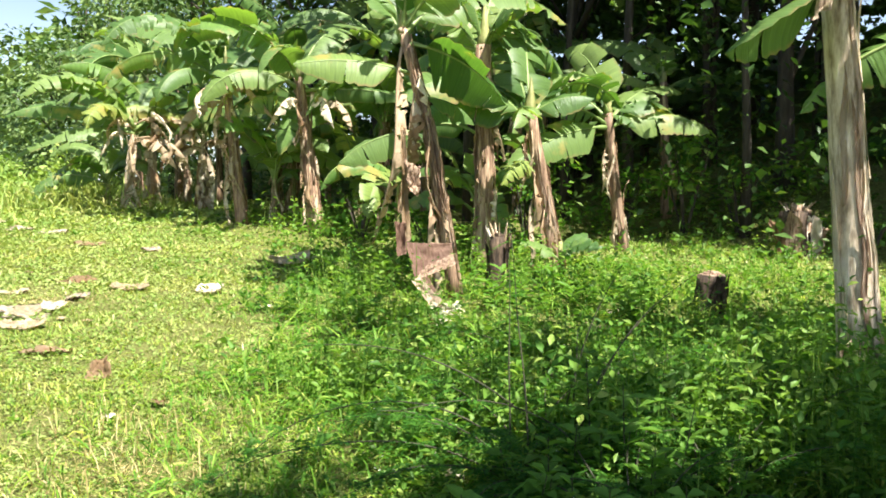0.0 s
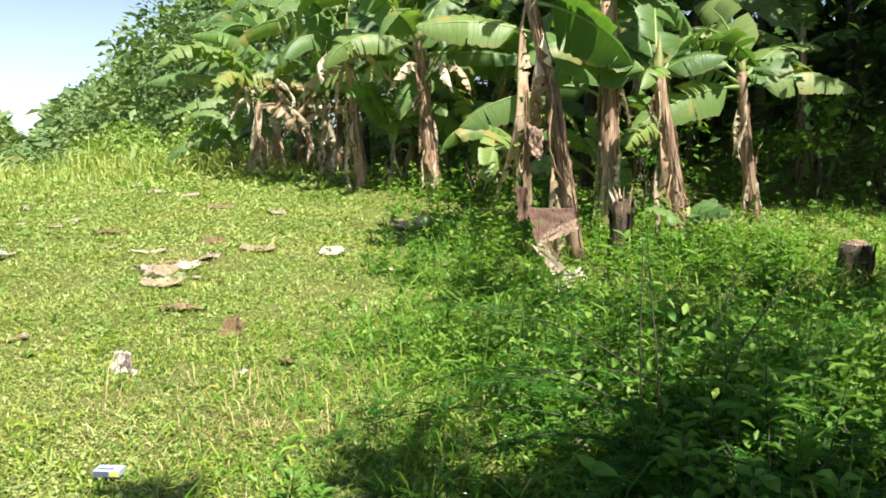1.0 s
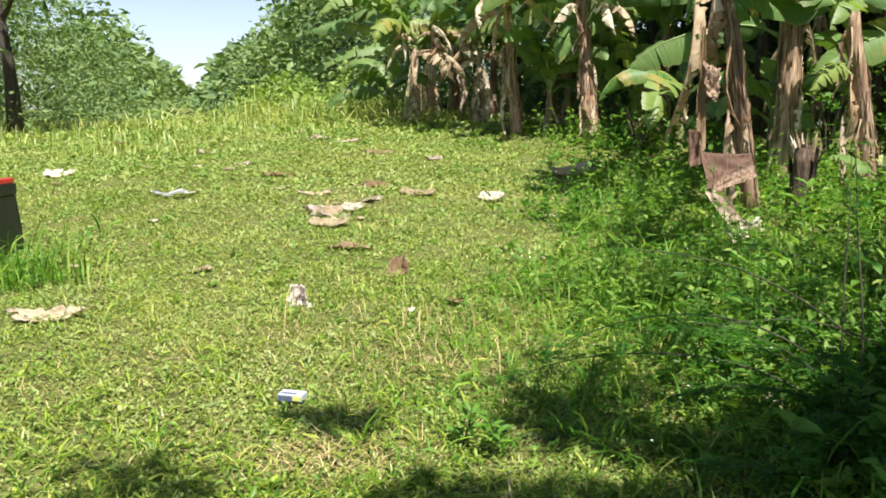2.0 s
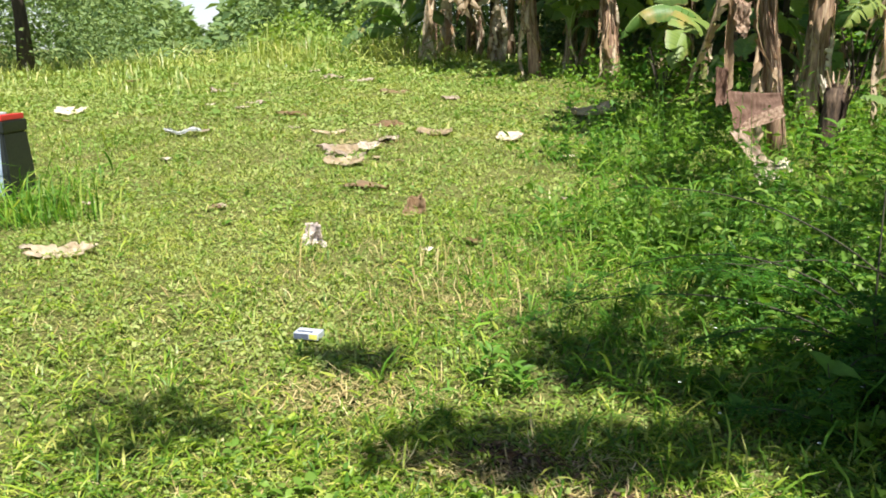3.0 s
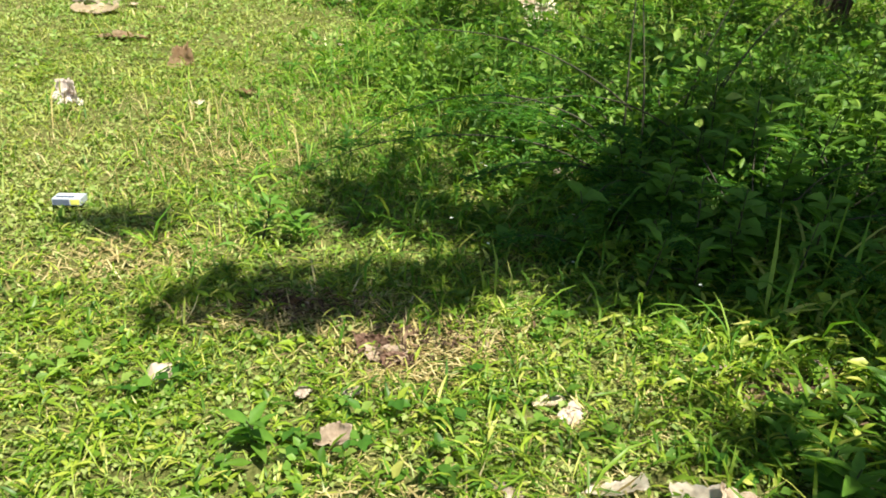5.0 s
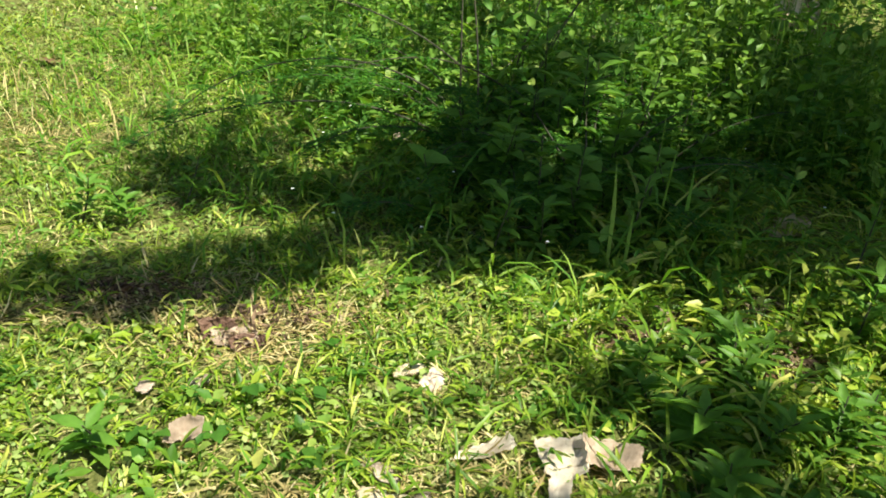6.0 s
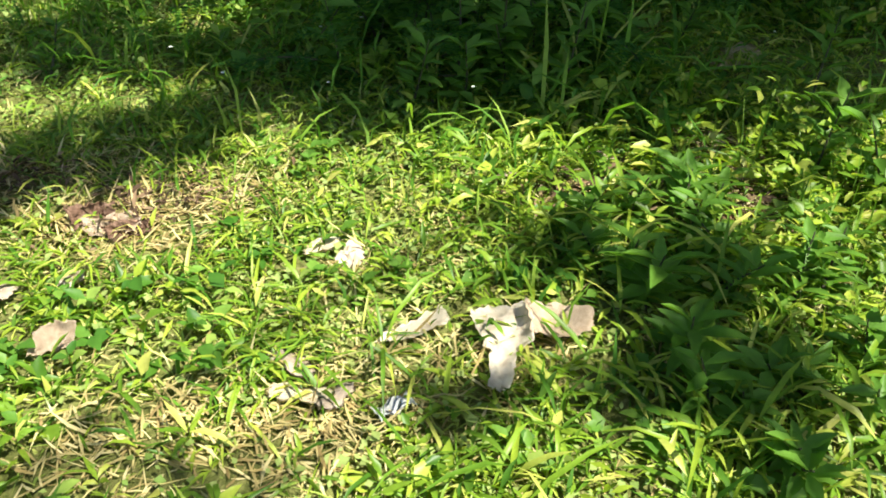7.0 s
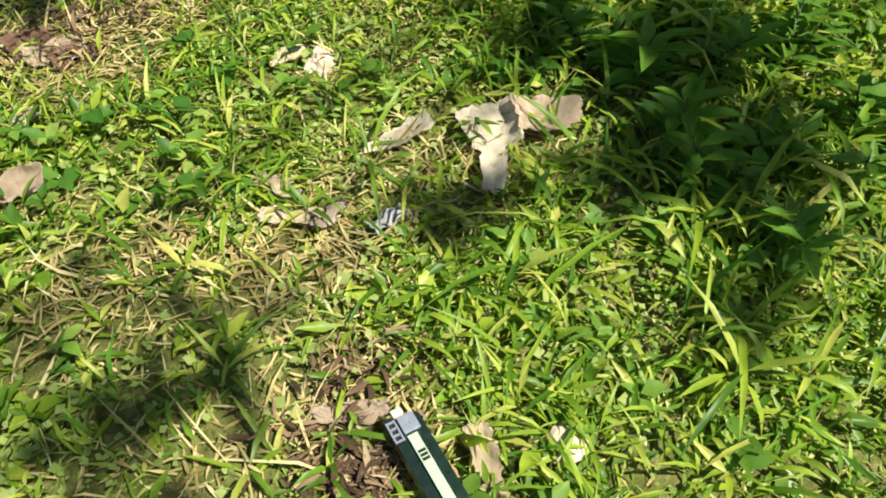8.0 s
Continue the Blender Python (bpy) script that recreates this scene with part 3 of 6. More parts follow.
banana_plant(-1.75, 12.9, (0.2, 0.0, 1.35), 0.055, 0.04, [
    (182, 34, -30, 1.7, 0.42, -8, "green"), (190, 10, -48, 1.6, 0.4, -14, "green"), (210, 70, -66, 1.9, 0.52, 0, "green"), (150, 56, -40, 1.6, 0.45, 0, "green"), (20, 40, -74, 1.3, 0.4, -12, "old"),
    (240, 45, -76, 1.2, 0.4, -14, "old"), (60, 64, -10, 1.5, 0.44, 2, "green"), (200, 60, -50, 1.5, 0.42, -4, "green")],
    "banana plant with pale dry stems at the end of the row", 71, strips=3, skirt=7, pale=True, low=0, fringe=6)
banana_plant(-1.4, 13.2, (0.1, 0.05, 1.5), 0.06, 0.04, random_crown(9, 7, 1.8, 0.55, first=10, old=0.3), "banana plant clothed in hanging pale dead leaves", 73, strips=3, skirt=7, pale=True, low=0, fringe=6)
banana_plant(-0.6, 13.2, (0.05, 0, 1.3), 0.06, 0.04, random_crown(17, 7, 1.7, 0.52, first=70), "banana plant in the crowded row", 79, strips=4, skirt=7, pale=True, fringe=5)
# rows further in, partly hidden
for k, (x, y, h) in enumerate([(0.9, 12.8, 1.9), (2.2, 12.0, 2.0), (3.5, 10.9, 2.0), (-0.4, 15.6, 2.1), (1.6, 15.0, 2.3), (-1.3, 17.2, 2.0), (5.0, 12.5, 2.1), (0.5, 11.9, 1.3), (-0.9, 14.6, 1.5), (1.9, 11.0, 1.5), (-1.9, 16.4, 1.6), (3.0, 12.9, 1.7), (-1.6, 15.8, 1.9), (2.9, 9.3, 1.6), (4.2, 11.6, 1.6)]):
    small = h < 1
    h = h + 0.6 if h > 1.55 else h
    banana_plant(x, y, (0.1 * math.sin(k * 3.0), 0.05, h), 0.05 if small else 0.07, 0.03 if small else 0.045, random_crown(100 + k, 5 if small else 7, 0.8 if small else 1.8, 0.24 if small else 0.52, first=k * 50),
                 "young banana sucker with upright leaves" if small else "banana plant in the shaded second row", 200 + k, green=small, strips=1 if small else 4, skirt=0 if small else 3, low=0 if small else 1)
# suckers round the feet of the row
for k, (x, y, h) in enumerate([(0.5, 11.2, 0.7), (1.6, 11.0, 0.6), (0.75, 11.6, 1.0), (2.0, 9.8, 0.8), (2.75, 8.6, 0.6), (-2.1, 14.0, 0.55)]):
    banana_plant(x, y, (0.05 * math.sin(k), 0.02, h), 0.055, 0.035, random_crown(330 + k, 8, 1.1, 0.38, up=(30, 65), first=k * 40, old=0.25), "young banana sucker at the foot of the row", 340 + k, green=True, strips=2, skirt=2)
# sucker between the stems
banana_plant(3.0, 6.75, (-0.05, -0.05, 0.35), 0.035, 0.025, [(25, 55, 10, 0.4, 0.18, 5, "green"), (170, 45, -10, 0.36, 0.16, 0, "green"), (-60, 40, -30, 0.4, 0.2, -5, "green"), (300, 25, -25, 0.36, 0.17, -10, "green")],
             "small banana sucker with pale green leaves", 301, green=True, strips=0, skirt=0)
# the plant beside the viewer's path
banana_plant(3.7, 3.74, (-0.26, 0.05, 2.45), 0.135, 0.1, [
    (188, -14, -48, 0.72, 0.5, -10, "whole"), (350, 60, -5, 1.5, 0.5, 5, "green"), (290, 62, 0, 1.4, 0.5, 4, "green"), (80, 80, 50, 1.4, 0.42, 14, "green")],
    "thick banana plant with a weathered tan stem and dry collar", 87, strips=6, skirt=0, pale=True)


banana_plant(4.42, 3.5, (0.15, -0.1, 2.2), 0.13, 0.1, [(158, 15, -62, 1.3, 0.5, -20, "old"), (330, 60, -10, 1.5, 0.5, 0, "green"), (280, 66, 10, 1.4, 0.5, 4, "green"), (20, 62, -10, 1.5, 0.5, 0, "green")], "banana plant with a sunlit reddish stem beside the path", 89, strips=7, skirt=3)


# cut stumps and dry remains
def stump(x, y, h, r, label, seed, frayed=False):
    rng = random.Random(seed)
    root = thing("banana_stump", (x, y, ground_z(x, y)), label, "stump")
    pts = stem_path((0.02, 0, h), 5)
    rad = [r * (1.15 - 0.15 * k / 5) for k in range(6)]
    bm = bmesh.new()
    tube(bm, pts, rad, 12, wobble=0.15, rng=rng)
    part("stem_base", bm, ROTTEN, root, smooth=True)
    for k in range(6 if frayed else 3):
        sheath_strip(root, pts, rad, 0.1, 1.0, rng.uniform(0, 6.28), rng.uniform(0.3, 0.6), rng.uniform(0.0, 0.06) if frayed else 0.02, seed + k, mat=SHEATH if k == 0 else ROTTEN)
    bm = bmesh.new()
    for ring in range(3):
        rr = r * (0.95 - 0.28 * ring)
        tube(bm, [(0.02, 0, h - 0.02), (0.02, 0, h + 0.012 * (ring + 1))], [rr, rr * 0.9], 12, wobble=0.12, rng=rng)
    part("cut_top", bm, ROTTEN if frayed else SHEATH, root, "frayed cut top")
    if frayed:
        for k in range(14):
            a = rng.uniform(0, 6.28)
            d = Vector((math.cos(a), math.sin(a), 0))
            foot, tip = d * r * rng.uniform(0.3, 0.95), d * r * rng.uniform(0.8, 1.7)
            lo, hi = (h - 0.03, h + rng.uniform(0.04, 0.14)) if k < 11 else (h + 0.02, h * rng.uniform(0.2, 0.5))
            bm = bmesh.new()
            tube(bm, [foot + Vector((0.02, 0, lo)), foot.lerp(tip, 0.6) + Vector((0.02, 0, lo + (hi - lo) * 0.6)), tip + Vector((0.02, 0, hi))], [0.011, 0.008, 0.002], 5, wobble=0.3, rng=rng)
            part("fibre", bm, (SHEATH, DEADRIB, CREAM)[k % 3], root, "pale torn fibre")
    return root


stump(2.24, 6.42, 0.5, 0.08, "dark rotting banana stump with a pale frayed top", 5, frayed=True)
stump(3.76, 5.5, 0.3, 0.115, "low dark banana stump with a pale cut top", 6)
stump(6.2, 7.7, 0.5, 0.17, "split banana stump with a crown of dry brown husks", 7, frayed=True)


def husk(x, y, z, rx, ry, rz, length, width, curl, label, seed, name="dry_husk", category="dry husk", thick=0.005, mat=None, group="", dome=1, squash=1.0):
    """A curled dry sheet with a ragged outline, lying or hanging."""
    rng = random.Random(seed)
    bm = bmesh.new()
    nu, nv = 12, 6
    grid = []
    for a in range(nu + 1):
        u = a / nu - 0.5
        row = []
        taper = (1 - abs(2 * u) ** 3 * 0.6) * (0.62 + 0.6 * rng.random())
        for b in range(nv + 1):
            v = b / nv - 0.5
            th = v * curl
            yy = (math.sin(th) / curl if curl > 0.05 else v) * width * taper
            zz = dome * ((1 - math.cos(th)) / curl if curl > 0.05 else 0) * width + 0.05 * length * math.sin(u * 5 + seed) + 0.02 * width * rng.uniform(-1, 1) + 0.06 * width * math.sin(7 * u + 4 * v + seed)
            wob = noise.noise_vector(Vector((u * 5 + seed * 7.3, v * 4, 0.5)))
            row.append(bm.verts.new((u * length + 0.035 * length * rng.uniform(-1, 1) + wob.x * width * 0.16, yy + wob.y * width * 0.16, zz + wob.z * width * 0.22)))
        grid.append(row)
    for a in range(nu):
        for b in range(nv):
            bm.faces.new((grid[a][b], grid[a + 1][b], grid[a + 1][b + 1], grid[a][b + 1]))
    bmesh.ops.solidify(bm, geom=bm.faces[:], thickness=thick)
    ob = part(name, bm, mat or LITTER, None, label, smooth=True)
    tagged(ob, label, category, group)
    ob.matrix_basis = pose(x, y, z, rx, ry, rz) @ Matrix.Diagonal((1, 1, squash, 1))
    return ob


# the big torn sheath that hangs at the foot of the tall plant
def folded_sheet(tl, tr, br, bl, bulge, label, seed, mat, thick=0.004, ragged=0.02, waves=3.0, name="hanging_sheath", category="banana sheath", group="hanging sheaths", leafy=0.0):
    """A crumpled sheet spread between four corners."""
    r = random.Random(seed)
    tl, tr, br, bl = Vector(tl), Vector(tr), Vector(br), Vector(bl)
    out = (tr - tl).cross(bl - tl).normalized()
    torn = [r.random() ** 2 for _ in range(17)]
    crease = min(0.035, 0.22 * min((tr - tl).length, (bl - tl).length))
    bm = bmesh.new()
    nu, nv = 16, 10
    grid = []
    for a in range(nu + 1):
        u = a / nu
        row = []
        for b in range(nv + 1):
            v = b / nv
            if leafy:    # a pointed, torn outline
                v = 0.5 + (v - 0.5) * (1 - leafy * (1 - math.sin(math.pi * (0.06 + 0.88 * u)) ** 0.7)) * (1 - leafy * 0.5 * torn[a])
            p = tl.lerp(tr, u).lerp(bl.lerp(br, u), v)
            rim = 1.0 if a in (0, nu) or b in (0, nv) else 0.3
            wob = noise.noise_vector(Vector((u * waves + seed * 3.1, v * waves, 0.2)))
            p = p + out * (bulge * math.sin(math.pi * u) * math.sin(math.pi * (0.15 + 0.8 * v)) + wob.z * crease) + wob * min(ragged * 1.2, crease) + Vector((r.uniform(-1, 1), r.uniform(-1, 1), r.uniform(-1, 1))) * ragged * 0.25 * rim
            row.append(bm.verts.new(p))
        grid.append(row)
    for a in range(nu):
        for b in range(nv):
            bm.faces.new((grid[a][b], grid[a + 1][b], grid[a + 1][b + 1], grid[a][b + 1]))
    bmesh.ops.solidify(bm, geom=bm.faces[:], thickness=thick)
    return tagged(part(name, bm, mat, None, label, smooth=True), label, category, group)


folded_sheet((1.33, 5.85, 1.075), (1.716, 5.93, 1.058), (1.707, 5.85, 0.95), (1.355, 5.72, 0.813), 0.03, "broad reddish brown banana sheath folded over the stem foot", 3, SHEATH_RED, ragged=0.012)
folded_sheet((1.46, 5.74, 0.895), (1.705, 5.835, 0.985), (1.69, 5.74, 0.905), (1.345, 5.66, 0.785), 0.03, "pale lip of a folded dry banana sheath", 4, SHEATH, ragged=0.012, waves=2.5)
folded_sheet((1.32, 5.64, 0.815), (1.395, 5.64, 0.82), (1.55, 5.5, 0.63), (1.445, 5.48, 0.6), 0.03, "pale bent strip of dry banana sheath propped on the ground", 8, TANSHEATH, ragged=0.012, waves=3)
folded_sheet((1.405, 5.36, 0.66), (1.645, 5.4, 0.655), (1.63, 5.3, 0.56), (1.42, 5.28, 0.515), 0.06, "crumpled pale end of a dry banana sheath", 9, CREAM, ragged=0.03, waves=6)
folded_sheet((1.4, 5.66, 0.83), (1.46, 5.68, 0.82), (1.57, 5.56, 0.6), (1.5, 5.54, 0.6), 0.02, "dark brown inner side of a bent banana sheath", 16, SHEATH_RED, ragged=0.012)
folded_sheet((1.25, 5.88, 1.23), (1.325, 5.88, 1.23), (1.33, 5.84, 0.99), (1.25, 5.83, 0.96), 0.05, "narrow curled dry banana sheath hanging down", 10, SHEATH_RED, ragged=0.035)
folded_sheet((1.31, 5.98, 1.98), (1.35, 5.98, 1.96), (1.37, 5.9, 1.1), (1.31, 5.9, 1.04), 0.03, "long narrow dead leaf hanging before the stem", 12, DEAD, ragged=0.03, waves=5)
folded_sheet((1.33, 5.9, 1.72), (1.46, 5.92, 1.66), (1.42, 5.86, 1.42), (1.34, 5.86, 1.5), 0.05, "pale crumpled dead leaf caught on the stem", 15, SHEATH, ragged=0.03, waves=5)
for tl, tr, br, bl, mat in (((3.3, 3.68, 2.82), (3.44, 3.66, 2.84), (3.3, 3.66, 2.5), (3.2, 3.68, 2.42), TANSHEATH), ((3.34, 3.67, 2.84), (3.5, 3.7, 2.8), (3.46, 3.66, 2.56), (3.36, 3.65, 2.6), CREAM), ((3.47, 3.72, 2.7), (3.5, 3.74, 2.7), (3.54, 3.72, 2.05), (3.52, 3.72, 2.02), TANSHEATH)):
    folded_sheet(tl, tr, br, bl, 0.03, "dry pale collar flap hanging from the stem top", 880, mat, ragged=0.03, waves=4)
# husk remains at the foot of the thick plant and before the dark wood
for k, (x, y, w, h) in enumerate([(3.5, 3.6, 0.12, 0.3), (3.62, 3.5, 0.1, 0.2), (3.82, 3.5, 0.12, 0.26), (6.15, 7.55, 0.2, 0.62), (6.32, 7.5, 0.16, 0.5), (6.02, 7.6, 0.14, 0.42), (6.42, 7.6, 0.14, 0.36)]):
    z = ground_z(x, y)
    s = 0.1 * math.sin(k * 2.3)
    folded_sheet((x - w * 0.6 + s, y + 0.04, z + h), (x + w * 0.5 + s, y, z + h * 0.9), (x + w * 0.4, y - 0.02, z - 0.02), (x - w * 0.4, y, z - 0.02), 0.06, "frayed dry brown husk standing in the weeds", 70 + k, (SHEATH, CREAM, DEAD)[k % 3], ragged=0.05, waves=5)


# ---- grass, weeds and straw ----
def blades(n, xs, ys, lengths, widths, lean, curl, rng, lift=0.0):
    """Verts and triangles of n bent, tapering blades."""
    a = rng.uniform(0, 2 * np.pi, n)
    d = np.stack([np.cos(a), np.sin(a)], 1)
    s = np.stack([-np.sin(a), np.cos(a)], 1)
    z = ground_np(xs, ys) + lift
    L, W = lengths, widths
    ln, cu = lean, curl
    base = np.stack([xs, ys, z - 0.01], 1)
    h1, r1 = L * 0.55 * np.cos(ln), L * 0.55 * np.sin(ln)
    h2, r2 = h1 + L * 0.45 * np.cos(ln + cu), r1 + L * 0.45 * np.sin(ln + cu)
    side = np.concatenate([s, np.zeros((n, 1))], 1)

    def along(r, h):
        return base + np.concatenate([d * r[:, None], h[:, None]], 1)

    p0, p1, p2 = base, along(r1, h1), along(r2, h2)
    v = np.stack([p0 - side * (W * 0.35)[:, None], p0 + side * (W * 0.35)[:, None], p1 - side * (W * 0.5)[:, None], p1 + side * (W * 0.5)[:, None], p2], 1)
    t = np.array([[0, 1, 3], [0, 3, 2], [2, 3, 4]])
    f = (np.arange(n) * 5)[:, None, None] + t
    return v.reshape(-1, 3), f.reshape(-1, 3)


def leaves_np(centres, size, aspect, heading, pitch, roll, fold=0.25, few=False):
    """Verts and triangles of folded pointed leaves."""
    n = len(centres)
    ch, sh, cp, sp, cr, sr = np.cos(heading), np.sin(heading), np.cos(pitch), np.sin(pitch), np.cos(roll), np.sin(roll)
    fwd = np.stack([ch * cp, sh * cp, sp], 1)
    lat0 = np.stack([-sh, ch, 0 * sh], 1)
    up0 = np.cross(fwd, lat0)
    lat = lat0 * cr[:, None] + up0 * sr[:, None]
    up = np.cross(fwd, lat)
    L, W = size[:, None], (size * aspect)[:, None]
    b = centres
    l = b + fwd * L * 0.4 + lat * W * 0.5 + up * W * fold
    r = b + fwd * L * 0.4 - lat * W * 0.5 + up * W * fold
    if few:
        v = np.stack([b, l + fwd * L * 0.1, r + fwd * L * 0.1, b + fwd * L - up * L * 0.08], 1)
        f = (np.arange(n) * 4)[:, None, None] + np.array([[0, 3, 1], [0, 2, 3]])
        return v.reshape(-1, 3), f.reshape(-1, 3)
    c = b + fwd * L * 0.45
    l2 = b + fwd * L * 0.75 + lat * W * 0.3 + up * W * fold * 0.5
    r2 = b + fwd * L * 0.75 - lat * W * 0.3 + up * W * fold * 0.5
    t = b + fwd * L - up * L * 0.08
    v = np.stack([b, l, r, c, l2, r2, t], 1)
    tri = np.array([[0, 3, 1], [0, 2, 3], [1, 3, 4], [3, 2, 5], [3, 6, 4], [3, 5, 6]])
    f = (np.arange(n) * 7)[:, None, None] + tri
    return v.reshape(-1, 3), f.reshape(-1, 3)


def joined(parts):
    vs, fs, k = [], [], 0
    for v, f in parts:
        vs.append(v)
        fs.append(f + k)
        k += len(v)
    return np.concatenate(vs), np.concatenate(fs)


def smooth_noise(x, y, scale, seed):
    """A cheap smooth value in 0..1 over the plan."""
    r = np.random.default_rng(seed)
    out = 0
    for k in range(5):
        ax, ay, ph = r.uniform(-1, 1), r.uniform(-1, 1), r.uniform(0, 6.28)
        out = out + np.sin((ax * x + ay * y) * 6.28 / scale * (0.6 + 0.35 * k) + ph) / (1 + 0.4 * k)
    return np.clip(0.5 + out / 3.6, 0, 1)


def weedy(x, y):
    """How far a place belongs to the weeds rather than the mown lawn: 0 on the lawn, 1 towards the wood."""
    off = SIDE.x * x + SIDE.y * y
    edge = 2.25 + 0.5 * np.sin(y * 1.1) + 0.35 * np.sin(y * 2.7 + 1) - 0.25 * np.clip(3 - y, 0, 3)
    edge = edge + np.clip(y - 7, 0, 6) * 0.48
    return np.clip((off - edge) / 1.7 + 0.5, 0, 1) * np.clip((6.6 - off) / 1.4, 0.25, 1)


BARE = ((-0.68, 2.38, 0.35, 0.16), (-0.08, 2.02, 0.4, 0.12), (0.2, 1.85, 0.25, 0.1), (0.26, 1.77, 0.3, 0.16), (0.42, 1.13, 0.13, 0.12), (0.3, 1.12, 0.2, 0.12), (0.22, 0.86, 0.2, 0.08), (0.31, 0.76, 0.07, 0.12), (1.4, 1.33, 0.22, 0.12), (0.08, 1.22, 0.22, 0.12), (1.15, 1.52, 0.2, 0.08), (1.6, 1.55, 0.14, 0.08), (-1.4, 6.5, 0.5, 0.4), (-0.3, 3.2, 0.35, 0.2), (0.77, 1.13, 0.13, 0.08), (0.59, 1.22, 0.09, 0.05), (0.14, 1.75, 0.1, 0.07), (0.0, 1.44, 0.07, 0.05), (0.56, 1.47, 0.07, 0.05), (1.5, 5.5, 0.2, 0.2), (1.42, 5.12, 0.16, 0.26))


def bare(x, y):
    """Trodden patches of straw and soil, 0..1."""
    out = np.zeros_like(x)
    for cx, cy, rx, ry in BARE:
        out = np.maximum(out, np.clip(1.3 - np.hypot((x - cx) / rx, (y - cy) / ry), 0, 1))
    return out


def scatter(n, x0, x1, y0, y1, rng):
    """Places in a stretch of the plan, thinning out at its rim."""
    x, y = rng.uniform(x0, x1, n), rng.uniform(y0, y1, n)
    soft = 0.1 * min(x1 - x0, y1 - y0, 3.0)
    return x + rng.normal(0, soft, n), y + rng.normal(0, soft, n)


def shoots(x, y, length, width, per, rng, rise=(0.2, 1.0), height=0.03, droop=1.1):
    """Verts and triangles of star-like grass shoots: pointed, folded, arching blades that leave one node."""
    n = len(x) * per
    node = np.repeat(np.arange(len(x)), per)
    head = np.repeat(rng.uniform(0, 6.28, len(x)), per) + np.tile(np.arange(per) * 2.4, len(x)) + rng.normal(0, 0.35, n)
    h = np.repeat(rng.uniform(0.1, 1.0, len(x)) * height, per) * rng.uniform(0.3, 1.1, n)
    L = np.repeat(length, per) * np.clip(rng.lognormal(0, 0.35, n), 0.4, 1.9)
    W = width * np.repeat(rng.uniform(0.7, 1.25, len(x)), per) * rng.uniform(0.7, 1.2, n)
    up = rng.uniform(*rise, n)
    bend = droop * rng.uniform(0.3, 1.3, n)
    d = np.stack([np.cos(head), np.sin(head), 0 * head], 1)
    side = np.stack([-np.sin(head), np.cos(head), 0 * head], 1)
    tilt = rng.normal(0, 0.35, n)
    z = np.array([0.0, 0.0, 1.0])
    side = side * np.cos(tilt)[:, None] + z * np.sin(tilt)[:, None]
    p = np.stack([x[node], y[node], ground_np(x, y)[node] + h - 0.004], 1)
    rows = [p]
    ang = up.copy()
    for step in (0.3, 0.35, 0.35):
        p = p + (d * np.cos(ang)[:, None] + z * np.sin(ang)[:, None]) * (L * step)[:, None]
        rows.append(p)
        ang = ang - bend * 0.5
    w1, w2 = side * (W * 0.5)[:, None], side * (W * 0.42)[:, None]
    keel = z * (W * 0.16)[:, None]
    v = np.stack([rows[0], rows[1] - w1 + keel, rows[1], rows[1] + w1 + keel, rows[2] - w2 + keel, rows[2], rows[2] + w2 + keel, rows[3]], 1)
    tri = np.array([[0, 2, 1], [0, 3, 2], [1, 2, 5], [1, 5, 4], [2, 3, 6], [2, 6, 5], [4, 5, 7], [5, 6, 7]])
    f = (np.arange(n) * 8)[:, None, None] + tri
    return v.reshape(-1, 3), f.reshape(-1, 3)


rng = np.random.default_rng(4)
lawn = []
for x0, x1, y0, y1, per, lm, wm in ((-6.0, 6.0, -3.5, 0.35, 220, 0.07, 0.028), (2.4, 6.0, 0.35, 4.5, 600, 0.06, 0.014), (-6.0, -1.6, 0.35, 2.2, 800, 0.05, 0.012), (-6.0, -3.1, 2.2, 4.2, 900, 0.05, 0.012), (-1.6, 2.4, 0.35, 2.2, 4300, 0.045, 0.0046), (-3.1, 2.2, 2.2, 4.2, 6000, 0.044, 0.006), (-4.6, 2.2, 4.2, 7.0, 4500, 0.045, 0.0085), (3.0, 7.5, 4.5, 9.5, 1000, 0.055, 0.014), (-7.0, 3.0, 7.0, 10.5, 2300, 0.05, 0.014), (-9.0, 1.0, 10.5, 16.5, 520, 0.08, 0.022)):
    n = int((x1 - x0) * (y1 - y0) * per)
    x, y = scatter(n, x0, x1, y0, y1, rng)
    keep = (rng.random(n) > weedy(x, y) * 0.75) & (rng.random(n) > bare(x, y) * 0.7) & (rng.random(n) < 0.55 + 0.8 * smooth_noise(x, y, 0.7, 3))
    x, y = x[keep], y[keep]
    n = len(x)
    tuft = smooth_noise(x, y, 0.9, 8) * 0.5 + 0.35 * smooth_noise(x, y, 0.23, 9) + 0.5
    lawn.append(blades(n, x, y, lm * tuft * rng.lognormal(0, 0.35, n), wm * rng.uniform(0.6, 1.4, n), np.abs(rng.normal(0.95, 0.3, n)), rng.uniform(0.3, 1.3, n), rng))
v, f = joined(lawn)
tagged(new("lawn_grass", mesh_tris("lawn_grass", v, f, GRASS)), "short bright green lawn grass with yellowed tips", "grass", kind="stuff")

